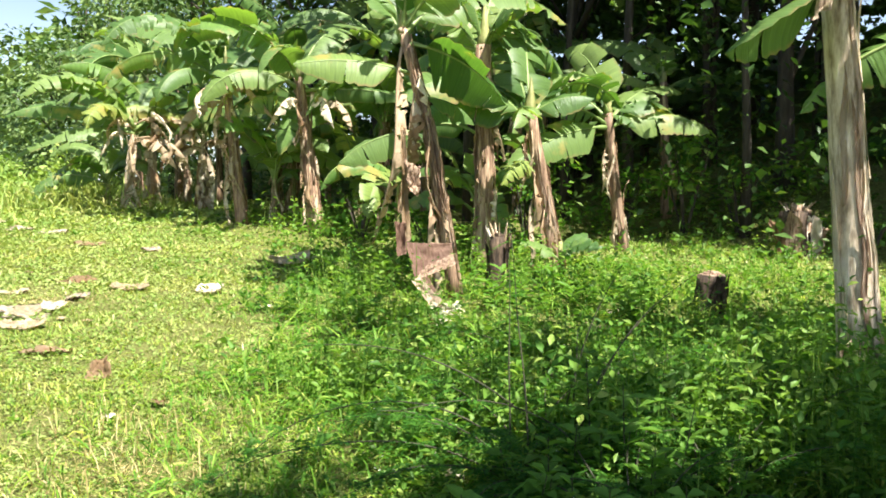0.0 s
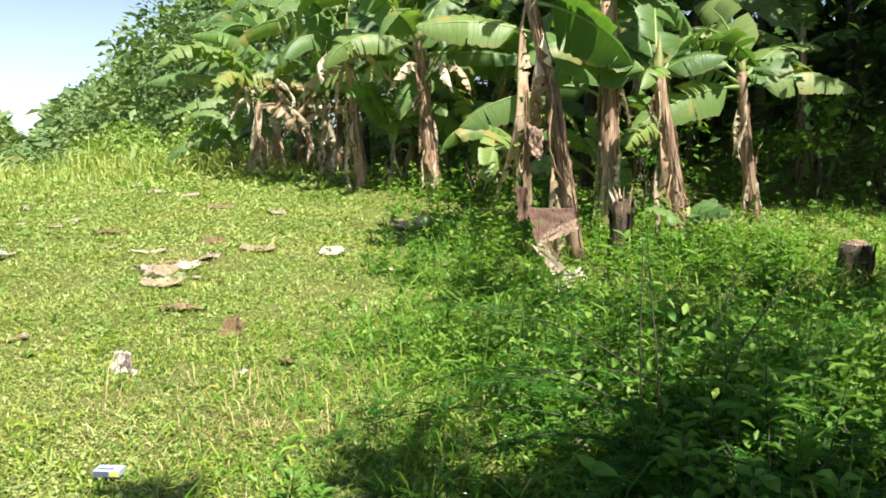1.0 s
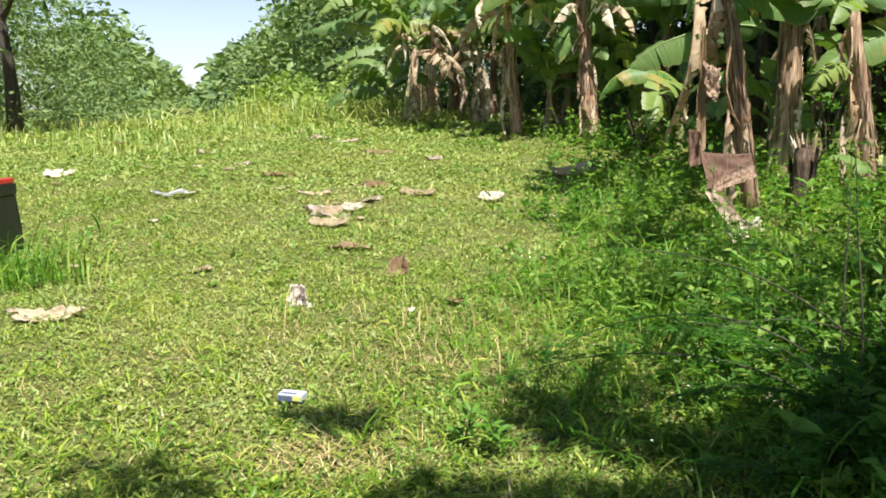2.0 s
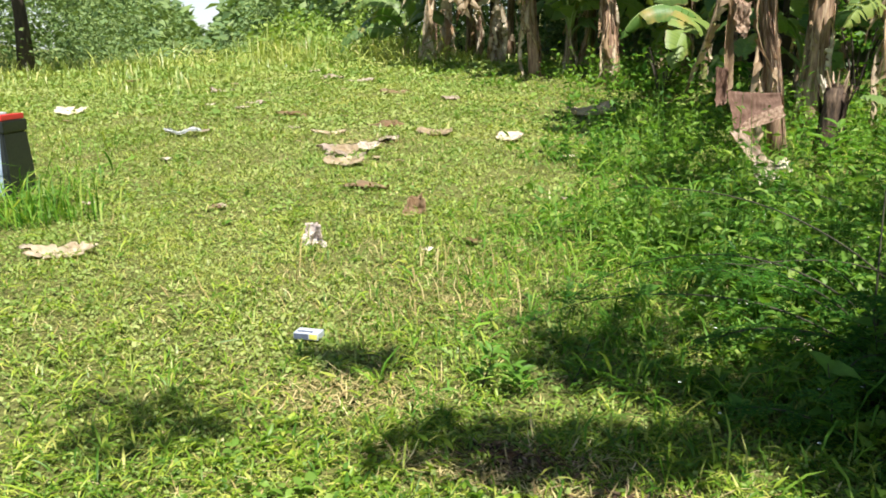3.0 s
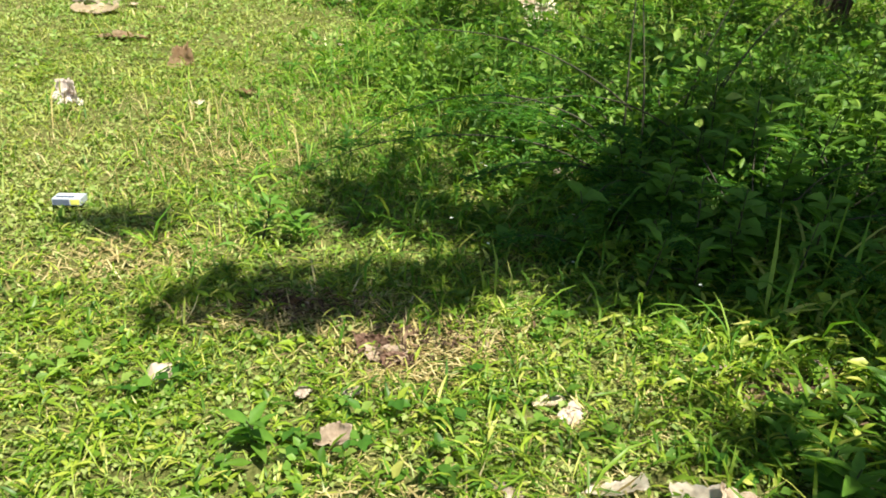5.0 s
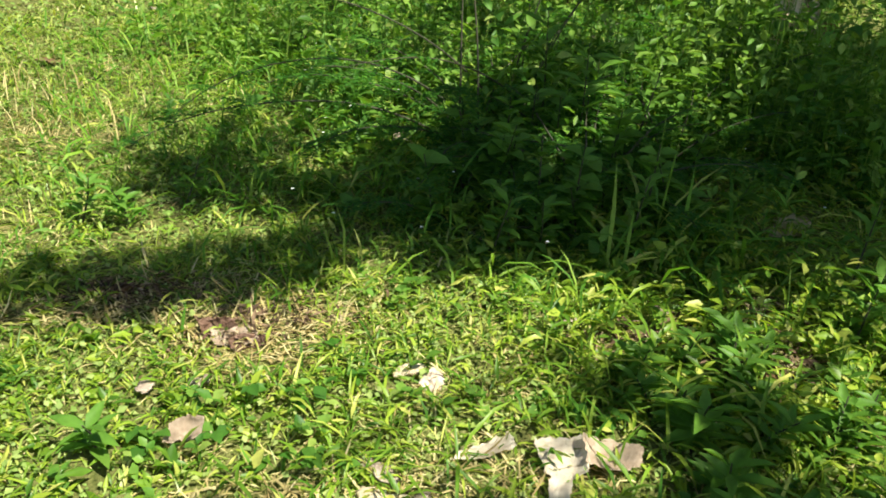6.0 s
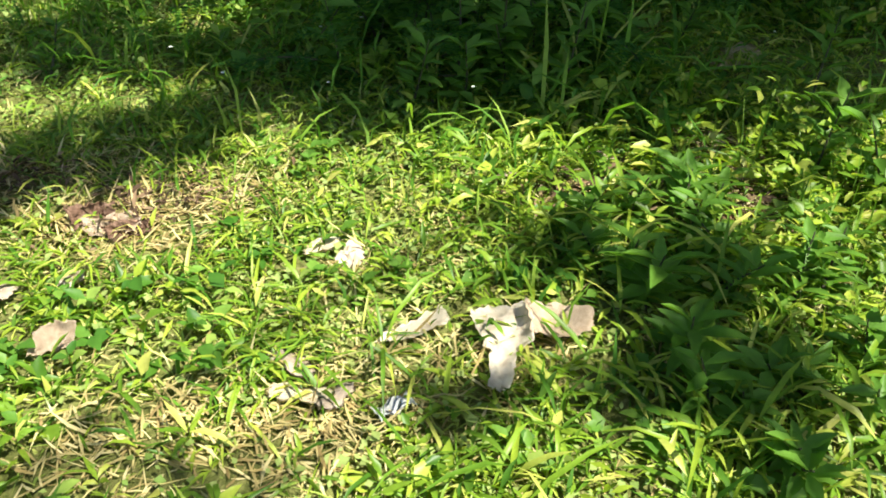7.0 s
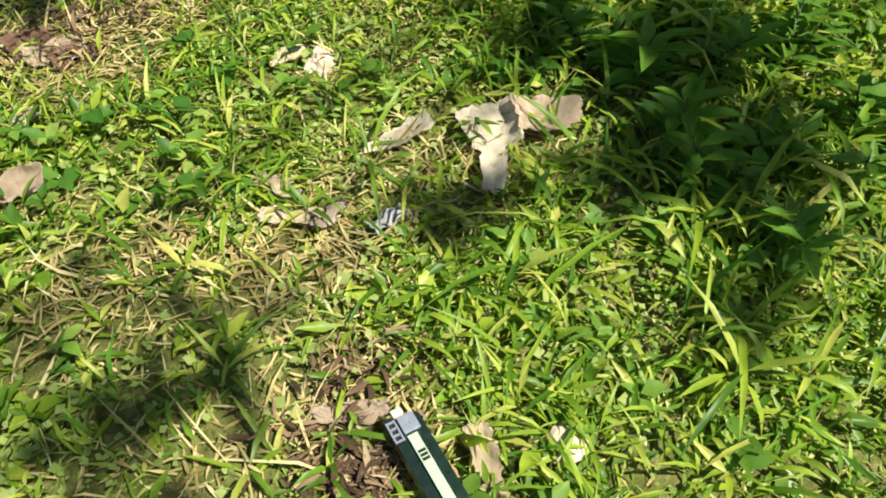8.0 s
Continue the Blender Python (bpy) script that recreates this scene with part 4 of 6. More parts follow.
# creeping small-leaved plants that fill the sward
clover = []
for x0, x1, y0, y1, per, sm in ((-1.6, 2.2, 0.35, 2.2, 3200, 0.013), (-3.1, 2.0, 2.2, 4.2, 2800, 0.015), (-4.6, 2.4, 4.2, 7.0, 1600, 0.0205), (-7.0, 2.0, 7.0, 11.0, 1300, 0.03), (3.0, 7.5, 4.5, 9.5, 700, 0.034), (-9.0, 1.0, 11.0, 15.5, 450, 0.055)):
    n = int((x1 - x0) * (y1 - y0) * per)
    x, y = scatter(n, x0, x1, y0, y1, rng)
    keep = (rng.random(n) < 0.25 + 1.1 * smooth_noise(x, y, 0.55, 51)) & (rng.random(n) > bare(x, y) * 0.8) & (rng.random(n) > weedy(x, y) * 0.8)
    x, y = x[keep], y[keep]
    n = len(x)
    c = np.stack([x, y, ground_np(x, y) + rng.uniform(0.008, 0.035, n)], 1)
    clover.append(leaves_np(c, sm * rng.lognormal(0, 0.3, n), rng.uniform(0.6, 0.95, n), rng.uniform(0, 6.28, n), rng.normal(0.15, 0.4, n), rng.normal(0, 0.4, n), fold=0.15, few=True))
v, f = joined(clover)
tagged(new("creeping_weeds", mesh_tris("creeping_weeds", v, f, CLOVER)), "tiny round-leaved creeping weeds filling the lawn", "weeds", kind="stuff")

# short blades of creeping grass near the path, and the star-like shoots that stand out of it
near = []
for x0, x1, y0, y1, per, sm, zt in ((-0.6, 2.5, 0.35, 1.3, 2600, 0.036, 0.04), (-1.6, 2.5, 1.3, 2.25, 2000, 0.036, 0.04), (-3.1, 2.4, 2.25, 3.6, 600, 0.036, 0.03)):
    n = int((x1 - x0) * (y1 - y0) * per)
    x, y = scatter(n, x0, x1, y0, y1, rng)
    thick = smooth_noise(x, y, 0.45, 71) * 0.75 + 0.35 * np.clip(x + 0.2, 0, 1)
    keep = (rng.random(n) < 0.12 + thick) & (rng.random(n) > bare(x, y) * 0.75)
    x, y, thick = x[keep], y[keep], thick[keep]
    n = len(x)
    c = np.stack([x, y, ground_np(x, y) + rng.uniform(0.005, 1, n) ** 1.3 * zt * (0.4 + thick)], 1)
    near.append(leaves_np(c, sm * np.clip(rng.lognormal(0, 0.4, n), 0.3, 1.8), rng.uniform(0.1, 0.3, n), rng.uniform(0, 6.28, n), rng.normal(0.3, 0.4, n), rng.normal(0, 0.5, n), fold=0.2))
for x0, x1, y0, y1, per, lm, wm, count, hm in ((-0.6, 2.5, 0.35, 1.3, 480, 0.07, 0.0082, 5, 0.05), (-0.6, 2.5, 0.35, 1.3, 420, 0.05, 0.0045, 7, 0.03), (-1.6, 2.5, 1.3, 2.25, 420, 0.062, 0.007, 5, 0.05), (-1.6, 2.5, 1.3, 2.25, 420, 0.05, 0.004, 7, 0.03), (-2.6, 2.4, 2.2, 3.4, 260, 0.075, 0.007, 5, 0.04), (0.75, 2.5, 0.5, 1.6, 420, 0.12, 0.01, 5, 0.09), (-3.0, 0.8, 3.4, 5.0, 150, 0.075, 0.007, 5, 0.03)):
    n = int((x1 - x0) * (y1 - y0) * per)
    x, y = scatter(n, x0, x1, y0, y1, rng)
    keep = (rng.random(n) < 0.15 + 1.1 * smooth_noise(x, y, 0.5, 73)) & (rng.random(n) > bare(x, y) * 0.8)
    x, y = x[keep], y[keep]
    near.append(shoots(x, y, lm * (0.55 + 0.8 * smooth_noise(x, y, 0.37, 74)), wm, count, rng, height=hm))
v, f = joined(near)
tagged(new("creeping_grass", mesh_tris("creeping_grass", v, f, BLADE)), "broad pointed blades of bright creeping grass", "grass", kind="stuff")

# longer, broader blades: tufts near the path, tall stand on the crest, and among the weeds
tall, crest = [], []
for x0, x1, y0, y1, per, lm, wm, thr in ((1.25, 1.65, 1.7, 1.95, 160, 0.3, 0.012, 0.1), (-0.4, 2.4, 0.35, 2.2, 260, 0.1, 0.007, 0.45), (0.2, 4.5, 3.2, 5.0, 200, 0.15, 0.008, 0.25), (0.2, 4.5, 2.0, 3.2, 120, 0.15, 0.008, 0.3), (0.6, 6.0, 5.0, 8.5, 160, 0.15, 0.01, 0.3), (-1.2, 0.4, 2.5, 4.2, 330, 0.1, 0.006, 0.4), (-11, -0.8, 12.2, 16.5, 150, 0.2, 0.013, 0.25), (-12, -3.5, 8.5, 12.5, 60, 0.26, 0.014, 0.4), (-5.5, -2.2, 14.0, 17.5, 130, 0.5, 0.02, 0.2), (-3.75, -2.75, 3.9, 4.75, 130, 0.2, 0.009, 0.3), (-4.2, -2.9, 4.7, 6.2, 50, 0.2, 0.009, 0.45)):
    n = int((x1 - x0) * (y1 - y0) * per)
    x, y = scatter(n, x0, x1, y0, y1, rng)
    keep = (smooth_noise(x, y, 0.8, 21) > thr) & (rng.random(n) > bare(x, y))
    x, y = x[keep], y[keep]
    n = len(x)
    (crest if y0 > 8 else tall).append(blades(n, x, y, lm * rng.lognormal(0, 0.3, n), wm * rng.uniform(0.6, 1.3, n), np.abs(rng.normal(0.35, 0.3, n)), rng.uniform(0.2, 1.3, n), rng))
for x0, x1, y0, y1, per, lm, wm, hm in ((0.7, 3.4, 1.95, 3.6, 110, 0.15, 0.008, 0.12), (-0.2, 2.4, 2.4, 4.6, 190, 0.13, 0.008, 0.1), (0.2, 4.6, 4.2, 6.5, 90, 0.17, 0.011, 0.12), (1.2, 1.7, 1.62, 1.9, 130, 0.24, 0.013, 0.16), (-3.7, -2.8, 4.05, 4.75, 80, 0.24, 0.011, 0.12), (-3.3, -2.8, 4.6, 5.3, 40, 0.2, 0.011, 0.1), (-6.5, -1.2, 12.0, 15.0, 12, 0.4, 0.02, 0.2)):
    n = int((x1 - x0) * (y1 - y0) * per)
    x, y = scatter(n, x0, x1, y0, y1, rng)
    (crest if y0 > 8 else tall).append(shoots(x, y, lm * (0.5 + 0.9 * smooth_noise(x, y, 0.5, 75)), wm, 4, rng, rise=(0.1, 1.2), height=hm, droop=1.3))
v, f = joined(crest)
tagged(new("crest_grass", mesh_tris("crest_grass", v, f, GRASS)), "tall yellowish green grass along the crest", "grass", kind="stuff")
v, f = joined(tall)
tagged(new("tall_grass", mesh_tris("tall_grass", v, f, TALLGRASS)), "longer broad-bladed green grass in loose tufts", "grass", kind="stuff")

# straw lying in the sward
dry = []
for x0, x1, y0, y1, per, lm, wm in ((-1.7, 2.4, 0.35, 2.2, 1900, 0.042, 0.0035), (-2.9, 2.6, 2.2, 4.2, 1000, 0.045, 0.004), (-4.6, 3.6, 4.2, 8.5, 150, 0.06, 0.007)):
    n = int((x1 - x0) * (y1 - y0) * per)
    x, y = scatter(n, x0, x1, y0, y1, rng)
    keep = rng.random(n) < 0.15 + bare(x, y) * 1.6 + 0.3 * (smooth_noise(x, y, 0.9, 31) > 0.55)
    x, y = x[keep], y[keep]
    n = len(x)
    dry.append(blades(n, x, y, lm * rng.lognormal(0, 0.45, n), wm * rng.uniform(0.5, 1.5, n), rng.normal(1.35, 0.25, n), rng.uniform(-0.6, 0.7, n), rng, lift=0.02))
x, y = rng.normal(-0.5, 0.32, 420), rng.normal(3.45, 0.38, 420)
dry.append(blades(420, x, y, 0.11 * rng.lognormal(0, 0.3, 420), 0.004 * rng.uniform(0.6, 1.4, 420), np.abs(rng.normal(0.5, 0.3, 420)), rng.uniform(0.1, 1.0, 420), rng))
for cx, cy, rx, ry in BARE:
    n = int(rx * ry * 9000 * (0.25 if cy > 3 or cx > 1.1 else 1))
    x, y = rng.normal(cx, rx * 0.55, n), rng.normal(cy, ry * 0.55, n)
    dry.append(blades(n, x, y, 0.038 * rng.lognormal(0, 0.45, n), 0.0042 * rng.uniform(0.5, 1.6, n), rng.normal(1.35, 0.25, n), rng.uniform(-0.6, 0.7, n), rng, lift=0.02))
v, f = joined(dry)
tagged(new("straw", mesh_tris("straw", v, f, STRAW)), "dry straw and thatch lying in the grass", "straw", kind="stuff")

# rotting brown leaf fragments on bare soil
bits = []
# the dense heap at (0.225, 0.755) also darkens the shaded pit by the case
for cx, cy, rx, ry, n in ((1.18, 1.5, 0.16, 0.06, 420), (1.42, 1.34, 0.18, 0.1, 700), (1.6, 1.55, 0.12, 0.06, 260), (-0.08, 2.05, 0.16, 0.05, 260), (0.24, 1.82, 0.18, 0.07, 260), (0.3, 0.88, 0.09, 0.04, 180), (0.225, 0.755, 0.05, 0.05, 420), (3.55, 3.45, 0.35, 0.2, 400)):
    x, y = rng.normal(cx, rx * 0.7, n), rng.normal(cy, ry * 0.7, n)
    c = np.stack([x, y, ground_np(x, y) + rng.uniform(0.01, 0.035, n)], 1)
    bits.append(leaves_np(c, rng.uniform(0.015, 0.05, n), rng.uniform(0.08, 0.3, n), rng.uniform(0, 6.28, n), rng.normal(0.0, 0.35, n), rng.normal(0, 0.6, n), fold=0.35))
v, f = joined(bits)
tagged(new("leaf_litter", mesh_tris("leaf_litter", v, f, LEAFMOULD)), "dark brown rotting leaf fragments on bare soil", "leaf litter", kind="stuff")

# broad-leaved weeds
herbs, stalks, leafy = [], [], []
for x0, x1, y0, y1, per, hm, sm in ((-1.0, 2.6, 0.35, 2.3, 520, 0.055, 0.034), (0.85, 2.6, 0.8, 2.2, 420, 0.13, 0.04), (0.6, 3.2, 1.95, 3.3, 420, 0.3, 0.062), (0.1, 4.6, 2.1, 4.4, 390, 0.19, 0.044), (0.2, 5.6, 4.4, 7.2, 250, 0.24, 0.056), (0.6, 8.5, 7.2, 11.0, 90, 0.2, 0.07), (-2.0, 3.0, 9.5, 14.5, 25, 0.12, 0.06), (-1.2, 0.3, 2.3, 4.2, 45, 0.07, 0.034), (-3.2, 0.4, 3.5, 9.0, 10, 0.06, 0.04)):
    n = int((x1 - x0) * (y1 - y0) * per)
    x, y = scatter(n, x0, x1, y0, y1, rng)
    wd = weedy(x, y)
    keep = (rng.random(n) < 0.2 + 0.9 * wd) & (rng.random(n) > bare(x, y)) & (smooth_noise(x, y, 1.1, 41) > 0.22) & ((smooth_noise(x, y, 0.5, 47) > 0.4) | (y0 < 2))
    x, y, wd = x[keep], y[keep], wd[keep]
    n = len(x)
    h = hm * rng.lognormal(0, 0.35, n) * (0.5 + 0.7 * wd) * (0.3 + 0.7 * smooth_noise(x, y, 1.6, 44) + 0.75 * smooth_noise(x, y, 0.55, 49))
    z = ground_np(x, y)
    lean_a, lean_r = rng.uniform(0, 6.28, n), rng.uniform(0, 0.3, n) * h
    stalks.append(blades(n, x, y, h * 1.05, np.full(n, 0.004), rng.uniform(0, 0.25, n), rng.uniform(0, 0.2, n), rng))
    per_plant = 7
    for k in range(per_plant):
        u = (k + 0.6) / per_plant
        c = np.stack([x + np.cos(lean_a) * lean_r * u, y + np.sin(lean_a) * lean_r * u, z + h * u], 1)
        (leafy if y1 < 2.5 else herbs).append(leaves_np(c, sm * np.clip(rng.lognormal(0, 0.35, n), 0.4, 1.7) * (1.15 - 0.4 * u), rng.uniform(0.3, 0.6, n), lean_a + k * 2.4 + rng.normal(0, 0.4, n), rng.normal(0.35, 0.35, n), rng.normal(0, 0.35, n), few=y0 > 4))
x, y = scatter(420, -0.7, 2.4, 0.45, 2.0, rng)
keep = (smooth_noise(x, y, 0.6, 46) > 0.42) & (bare(x, y) < 0.5)
x, y = x[keep], y[keep]
for k in range(5):
    n = len(x)
    c = np.stack([x, y, ground_np(x, y) + rng.uniform(0.02, 0.06, n)], 1)
    herbs.append(leaves_np(c, rng.uniform(0.022, 0.046, n), rng.uniform(0.5, 0.8, n), np.full(n, k * 1.257) + x * 40, rng.normal(0.2, 0.25, n), rng.normal(0, 0.3, n), fold=0.15))
v, f = joined(leafy)
tagged(new("leafy_weeds", mesh_tris("leafy_weeds", v, f, BLADE)), "bright yellow-green leafy weeds beside the path", "weeds", kind="stuff")
v, f = joined(herbs + stalks)
tagged(new("broadleaf_weeds", mesh_tris("broadleaf_weeds", v, f, HERB)), "leafy green weeds crowding under the banana plants", "weeds", kind="stuff")


# ---- feathery shrub in the shade ----
def shrub(x, y, stems, label, seed, leaf_len=0.055):
    """Arching wiry stems that carry pairs of feathery leaves."""
    r = random.Random(seed)
    root = thing("shrub", (x, y, ground_z(x, y)), label, "shrub")
    for k, (azim, rise, length, droop, leafy) in enumerate(stems):
        pts, p = [], Vector((r.uniform(-0.08, 0.08), r.uniform(-0.08, 0.08), -0.03))
        ang = radians(rise)
        n = 16
        for j in range(n + 1):
            pts.append(p.copy())
            ang -= radians(droop) / n
            th = radians(azim) + 0.12 * math.sin(j * 0.7 + seed + k)
            p = p + Vector((math.cos(th) * math.cos(ang), math.sin(th) * math.cos(ang), math.sin(ang))) * (length / n)
        bm = bmesh.new()
        tube(bm, pts, [0.0055 * (1 - 0.75 * j / n) for j in range(n + 1)], 5)
        br = part("branch", bm, TWIG, root, smooth=True)
        cs, hs, ps, ss = [], [], [], []
        for j in range(2, n + 1):
            for sgn in (-1, 1):
                if r.random() > leafy:
                    continue
                q = pts[j - 1].lerp(pts[j], r.random())
                th = radians(azim) + sgn * r.uniform(0.6, 1.4)
                pitch = r.uniform(-0.2, 0.5)
                # each leaf is a rachis with pairs of leaflets
                ln = leaf_len * r.uniform(1.3, 2.6)
                for m in range(9):
                    w = (m + 0.5) / 9
                    c = q + Vector((math.cos(th) * math.cos(pitch), math.sin(th) * math.cos(pitch), math.sin(pitch) - 0.5 * w)) * ln * w
                    for s2 in (-1, 1):
                        cs.append(c)
                        hs.append(th + s2 * 1.15)
                        ps.append(r.uniform(-0.2, 0.3))
                        ss.append(leaf_len * 0.62 * (1 - 0.45 * w) * r.uniform(0.8, 1.2))
        if cs:
            n2 = len(cs)
            v, f = leaves_np(np.array([tuple(c) for c in cs]), np.array(ss), np.full(n2, 0.34), np.array(hs), np.array(ps), np.zeros(n2), few=True)
            ob = new("foliage", mesh_tris("foliage", v, f, SHRUBLEAF))
            ob.parent = br
    return root


shrub(1.25, 2.75, [(170, 62, 1.45, 105, 0.85), (182, 42, 1.35, 66, 0.75), (150, 50, 1.0, 70, 0.95), (200, 45, 0.9, 60, 0.95), (225, 50, 0.8, 70, 0.95), (255, 45, 0.7, 60, 0.95), (120, 55, 0.9, 60, 0.95),
                   (90, 80, 1.15, 12, 0.35), (75, 84, 1.0, 10, 0.3), (40, 60, 0.9, 60, 0.95), (10, 50, 0.9, 60, 0.95), (330, 45, 0.8, 60, 0.95), (290, 50, 0.75, 70, 0.95), (65, 55, 0.9, 60, 0.95), (185, 65, 0.8, 60, 0.95), (240, 70, 0.7, 60, 0.95)],
      "dark feathery-leaved shrub with long arching wiry stems", 2)
# sparse wiry stems that stand over the weeds
shrub(1.53, 3.0, [(8, 86, 0.95, 30, 0.1), (2, 82, 1.08, 52, 0.1), (172, 92, 0.72, -42, 0.12), (60, 84, 0.6, 20, 0.1), (176, 60, 1.35, 62, 0.14), (196, 55, 1.1, 62, 0.2)],
      "wiry dark-stemmed shrub with few leaves standing over the weeds", 14, 0.045)
shrub(1.9, 2.5, [(k * 47, 55 + 12 * math.sin(k), 0.65, 60, 0.95) for k in range(10)], "dense dark feathery shrub beside the path", 6, 0.05)
shrub(1.5, 2.3, [(k * 53, 58 + 12 * math.sin(k), 0.6, 55, 0.95) for k in range(11)], "dense dark feathery shrub in the shade", 8, 0.05)
shrub(2.4, 2.9, [(k * 49, 58 + 12 * math.sin(k), 0.7, 55, 0.95) for k in range(11)], "dark feathery shrub under the overhanging tree", 9, 0.05)
shrub(2.1, 3.6, [(k * 61, 60, 0.6, 60, 0.95) for k in range(8)], "feathery shrub among the shaded weeds", 7, 0.05)


# low feathery plants spreading over the weeds
for k, (x, y, r) in enumerate([(1.15, 3.1, 0.4), (1.0, 3.6, 0.4), (0.7, 4.1, 0.35), (1.3, 4.2, 0.4), (0.95, 4.8, 0.45), (1.6, 3.4, 0.5), (1.9, 4.4, 0.5), (1.45, 5.0, 0.4), (2.4, 3.8, 0.5), (0.95, 2.25, 0.4)]):
    shrub(x, y, [(j * 45 + 20 * k, 42 + 14 * math.sin(j + k), r * (1.0 + 0.25 * math.sin(j * 2 + k)), 55, 0.9) for j in range(9)], "low feathery-leaved plant spreading over the weeds", 20 + k, 0.042)


def tall_weed(x, y, h, size, label, seed, broad=0.36):
    """An upright herb with pairs of long pointed leaves."""
    r = random.Random(seed)
    root = thing("tall_weed", (x, y, ground_z(x, y)), label, "weed", "tall weeds")
    top = Vector((r.uniform(-0.08, 0.08), r.uniform(-0.08, 0.08), h))
    bm = bmesh.new()
    tube(bm, [Vector((0, 0, -0.02)), top * 0.5 + Vector((0.01, 0.01, 0)), top], [0.004, 0.003, 0.0015], 5)
    part("stalk", bm, TWIG, root)
    for k in range(16):
        c = np.array([tuple(top * ((k // 2 + 2) / 10))])
        hd = np.array([(k % 2) * math.pi + (k // 2) * 1.7 + r.uniform(-0.3, 0.3)])
        v, f = leaves_np(c, np.array([size * r.uniform(0.7, 1.2)]), np.array([broad]), hd, np.array([r.uniform(0.0, 0.7)]), np.array([r.uniform(-0.3, 0.3)]))
        ob = new("leaf", mesh_tris("leaf", v, f, HERB))
        ob.parent = root


clutch = random.Random(52)
for k in range(26):
    tall_weed(clutch.uniform(1.0, 1.42), clutch.uniform(0.72, 1.42), clutch.uniform(0.06, 0.16), clutch.uniform(0.06, 0.085), "low weed with broad dark leaves in the shade", 430 + k)
for k in range(30):
    tall_weed(clutch.uniform(0.75, 1.9), clutch.uniform(1.95, 2.6), clutch.uniform(0.18, 0.36), clutch.uniform(0.055, 0.085), "weed with heart-shaped dark green leaves in the shade", 730 + k, broad=0.8)
for k in range(16):
    tall_weed(clutch.uniform(1.9, 3.6), clutch.uniform(4.9, 6.3), clutch.uniform(0.2, 0.38), clutch.uniform(0.1, 0.15), "leafy weed with broad green leaves before the banana plants", 460 + k)
for k, (x, y, h, s) in enumerate([(1.55, 2.55, 0.5, 0.11), (1.62, 2.6, 0.42, 0.12), (1.7, 2.45, 0.45, 0.11), (1.5, 2.75, 0.55, 0.1), (2.55, 2.4, 0.42, 0.09), (2.65, 2.5, 0.36, 0.09), (1.1, 1.98, 0.2, 0.08), (0.95, 2.02, 0.22, 0.08), (1.35, 1.9, 0.3, 0.09), (1.75, 1.35, 0.25, 0.1), (1.85, 1.2, 0.22, 0.1), (1.02, 0.98, 0.16, 0.09), (0.98, 0.86, 0.14, 0.08), (2.0, 1.6, 0.3, 0.1), (-0.17, 1.48, 0.1, 0.08), (-0.2, 2.5, 0.16, 0.07), (-0.06, 2.46, 0.15, 0.07), (0.1, 2.52, 0.16, 0.06), (1.05, 1.15, 0.17, 0.09), (1.4, 0.75, 0.2, 0.1)]):
    tall_weed(x, y, h, s, "upright weed with pairs of long pointed leaves", 400 + k)


# tiny white flowers among the shaded weeds
x, y = scatter(170, 0.7, 3.2, 2.1, 4.4, rng)
c = np.stack([x, y, ground_np(x, y) + rng.uniform(0.08, 0.2, 170)], 1)
bloom = [leaves_np(c, np.full(170, 0.0065), np.full(170, 0.7), np.full(170, k * 1.2566), np.full(170, 0.25), np.zeros(170), few=True) for k in range(5)]
v, f = joined(bloom)
tagged(new("tiny_flowers", mesh_tris("tiny_flowers", v, f, PETAL)), "tiny white flowers scattered among the weeds", "flowers", kind="stuff")


# ---- trees and woods ----
def crown_leaves(clumps, per_area, size, rng, shell=0.55, few=False):
    """Leaves scattered over the outside of clumps given as rows of (x, y, z, rx, ry, rz)."""
    out = []
    for cx, cy, cz, rx, ry, rz in clumps:
        n = max(12, int(per_area * (rx * ry + ry * rz + rx * rz) * 4.2))
        d = rng.normal(0, 1, (n, 3))
        d /= np.linalg.norm(d, axis=1)[:, None]
        k = rng.uniform(shell, 1.08, n)[:, None]
        c = d * k * np.array([rx, ry, rz]) + np.array([cx, cy, cz])
        out.append(leaves_np(c, size * rng.lognormal(0, 0.35, n), rng.uniform(0.4, 0.7, n), np.arctan2(d[:, 1], d[:, 0]) + rng.normal(0, 0.8, n), rng.normal(-0.15, 0.5, n) + d[:, 2] * 0.4, rng.normal(0, 0.6, n), fold=0.12, few=few))
    return joined(out)


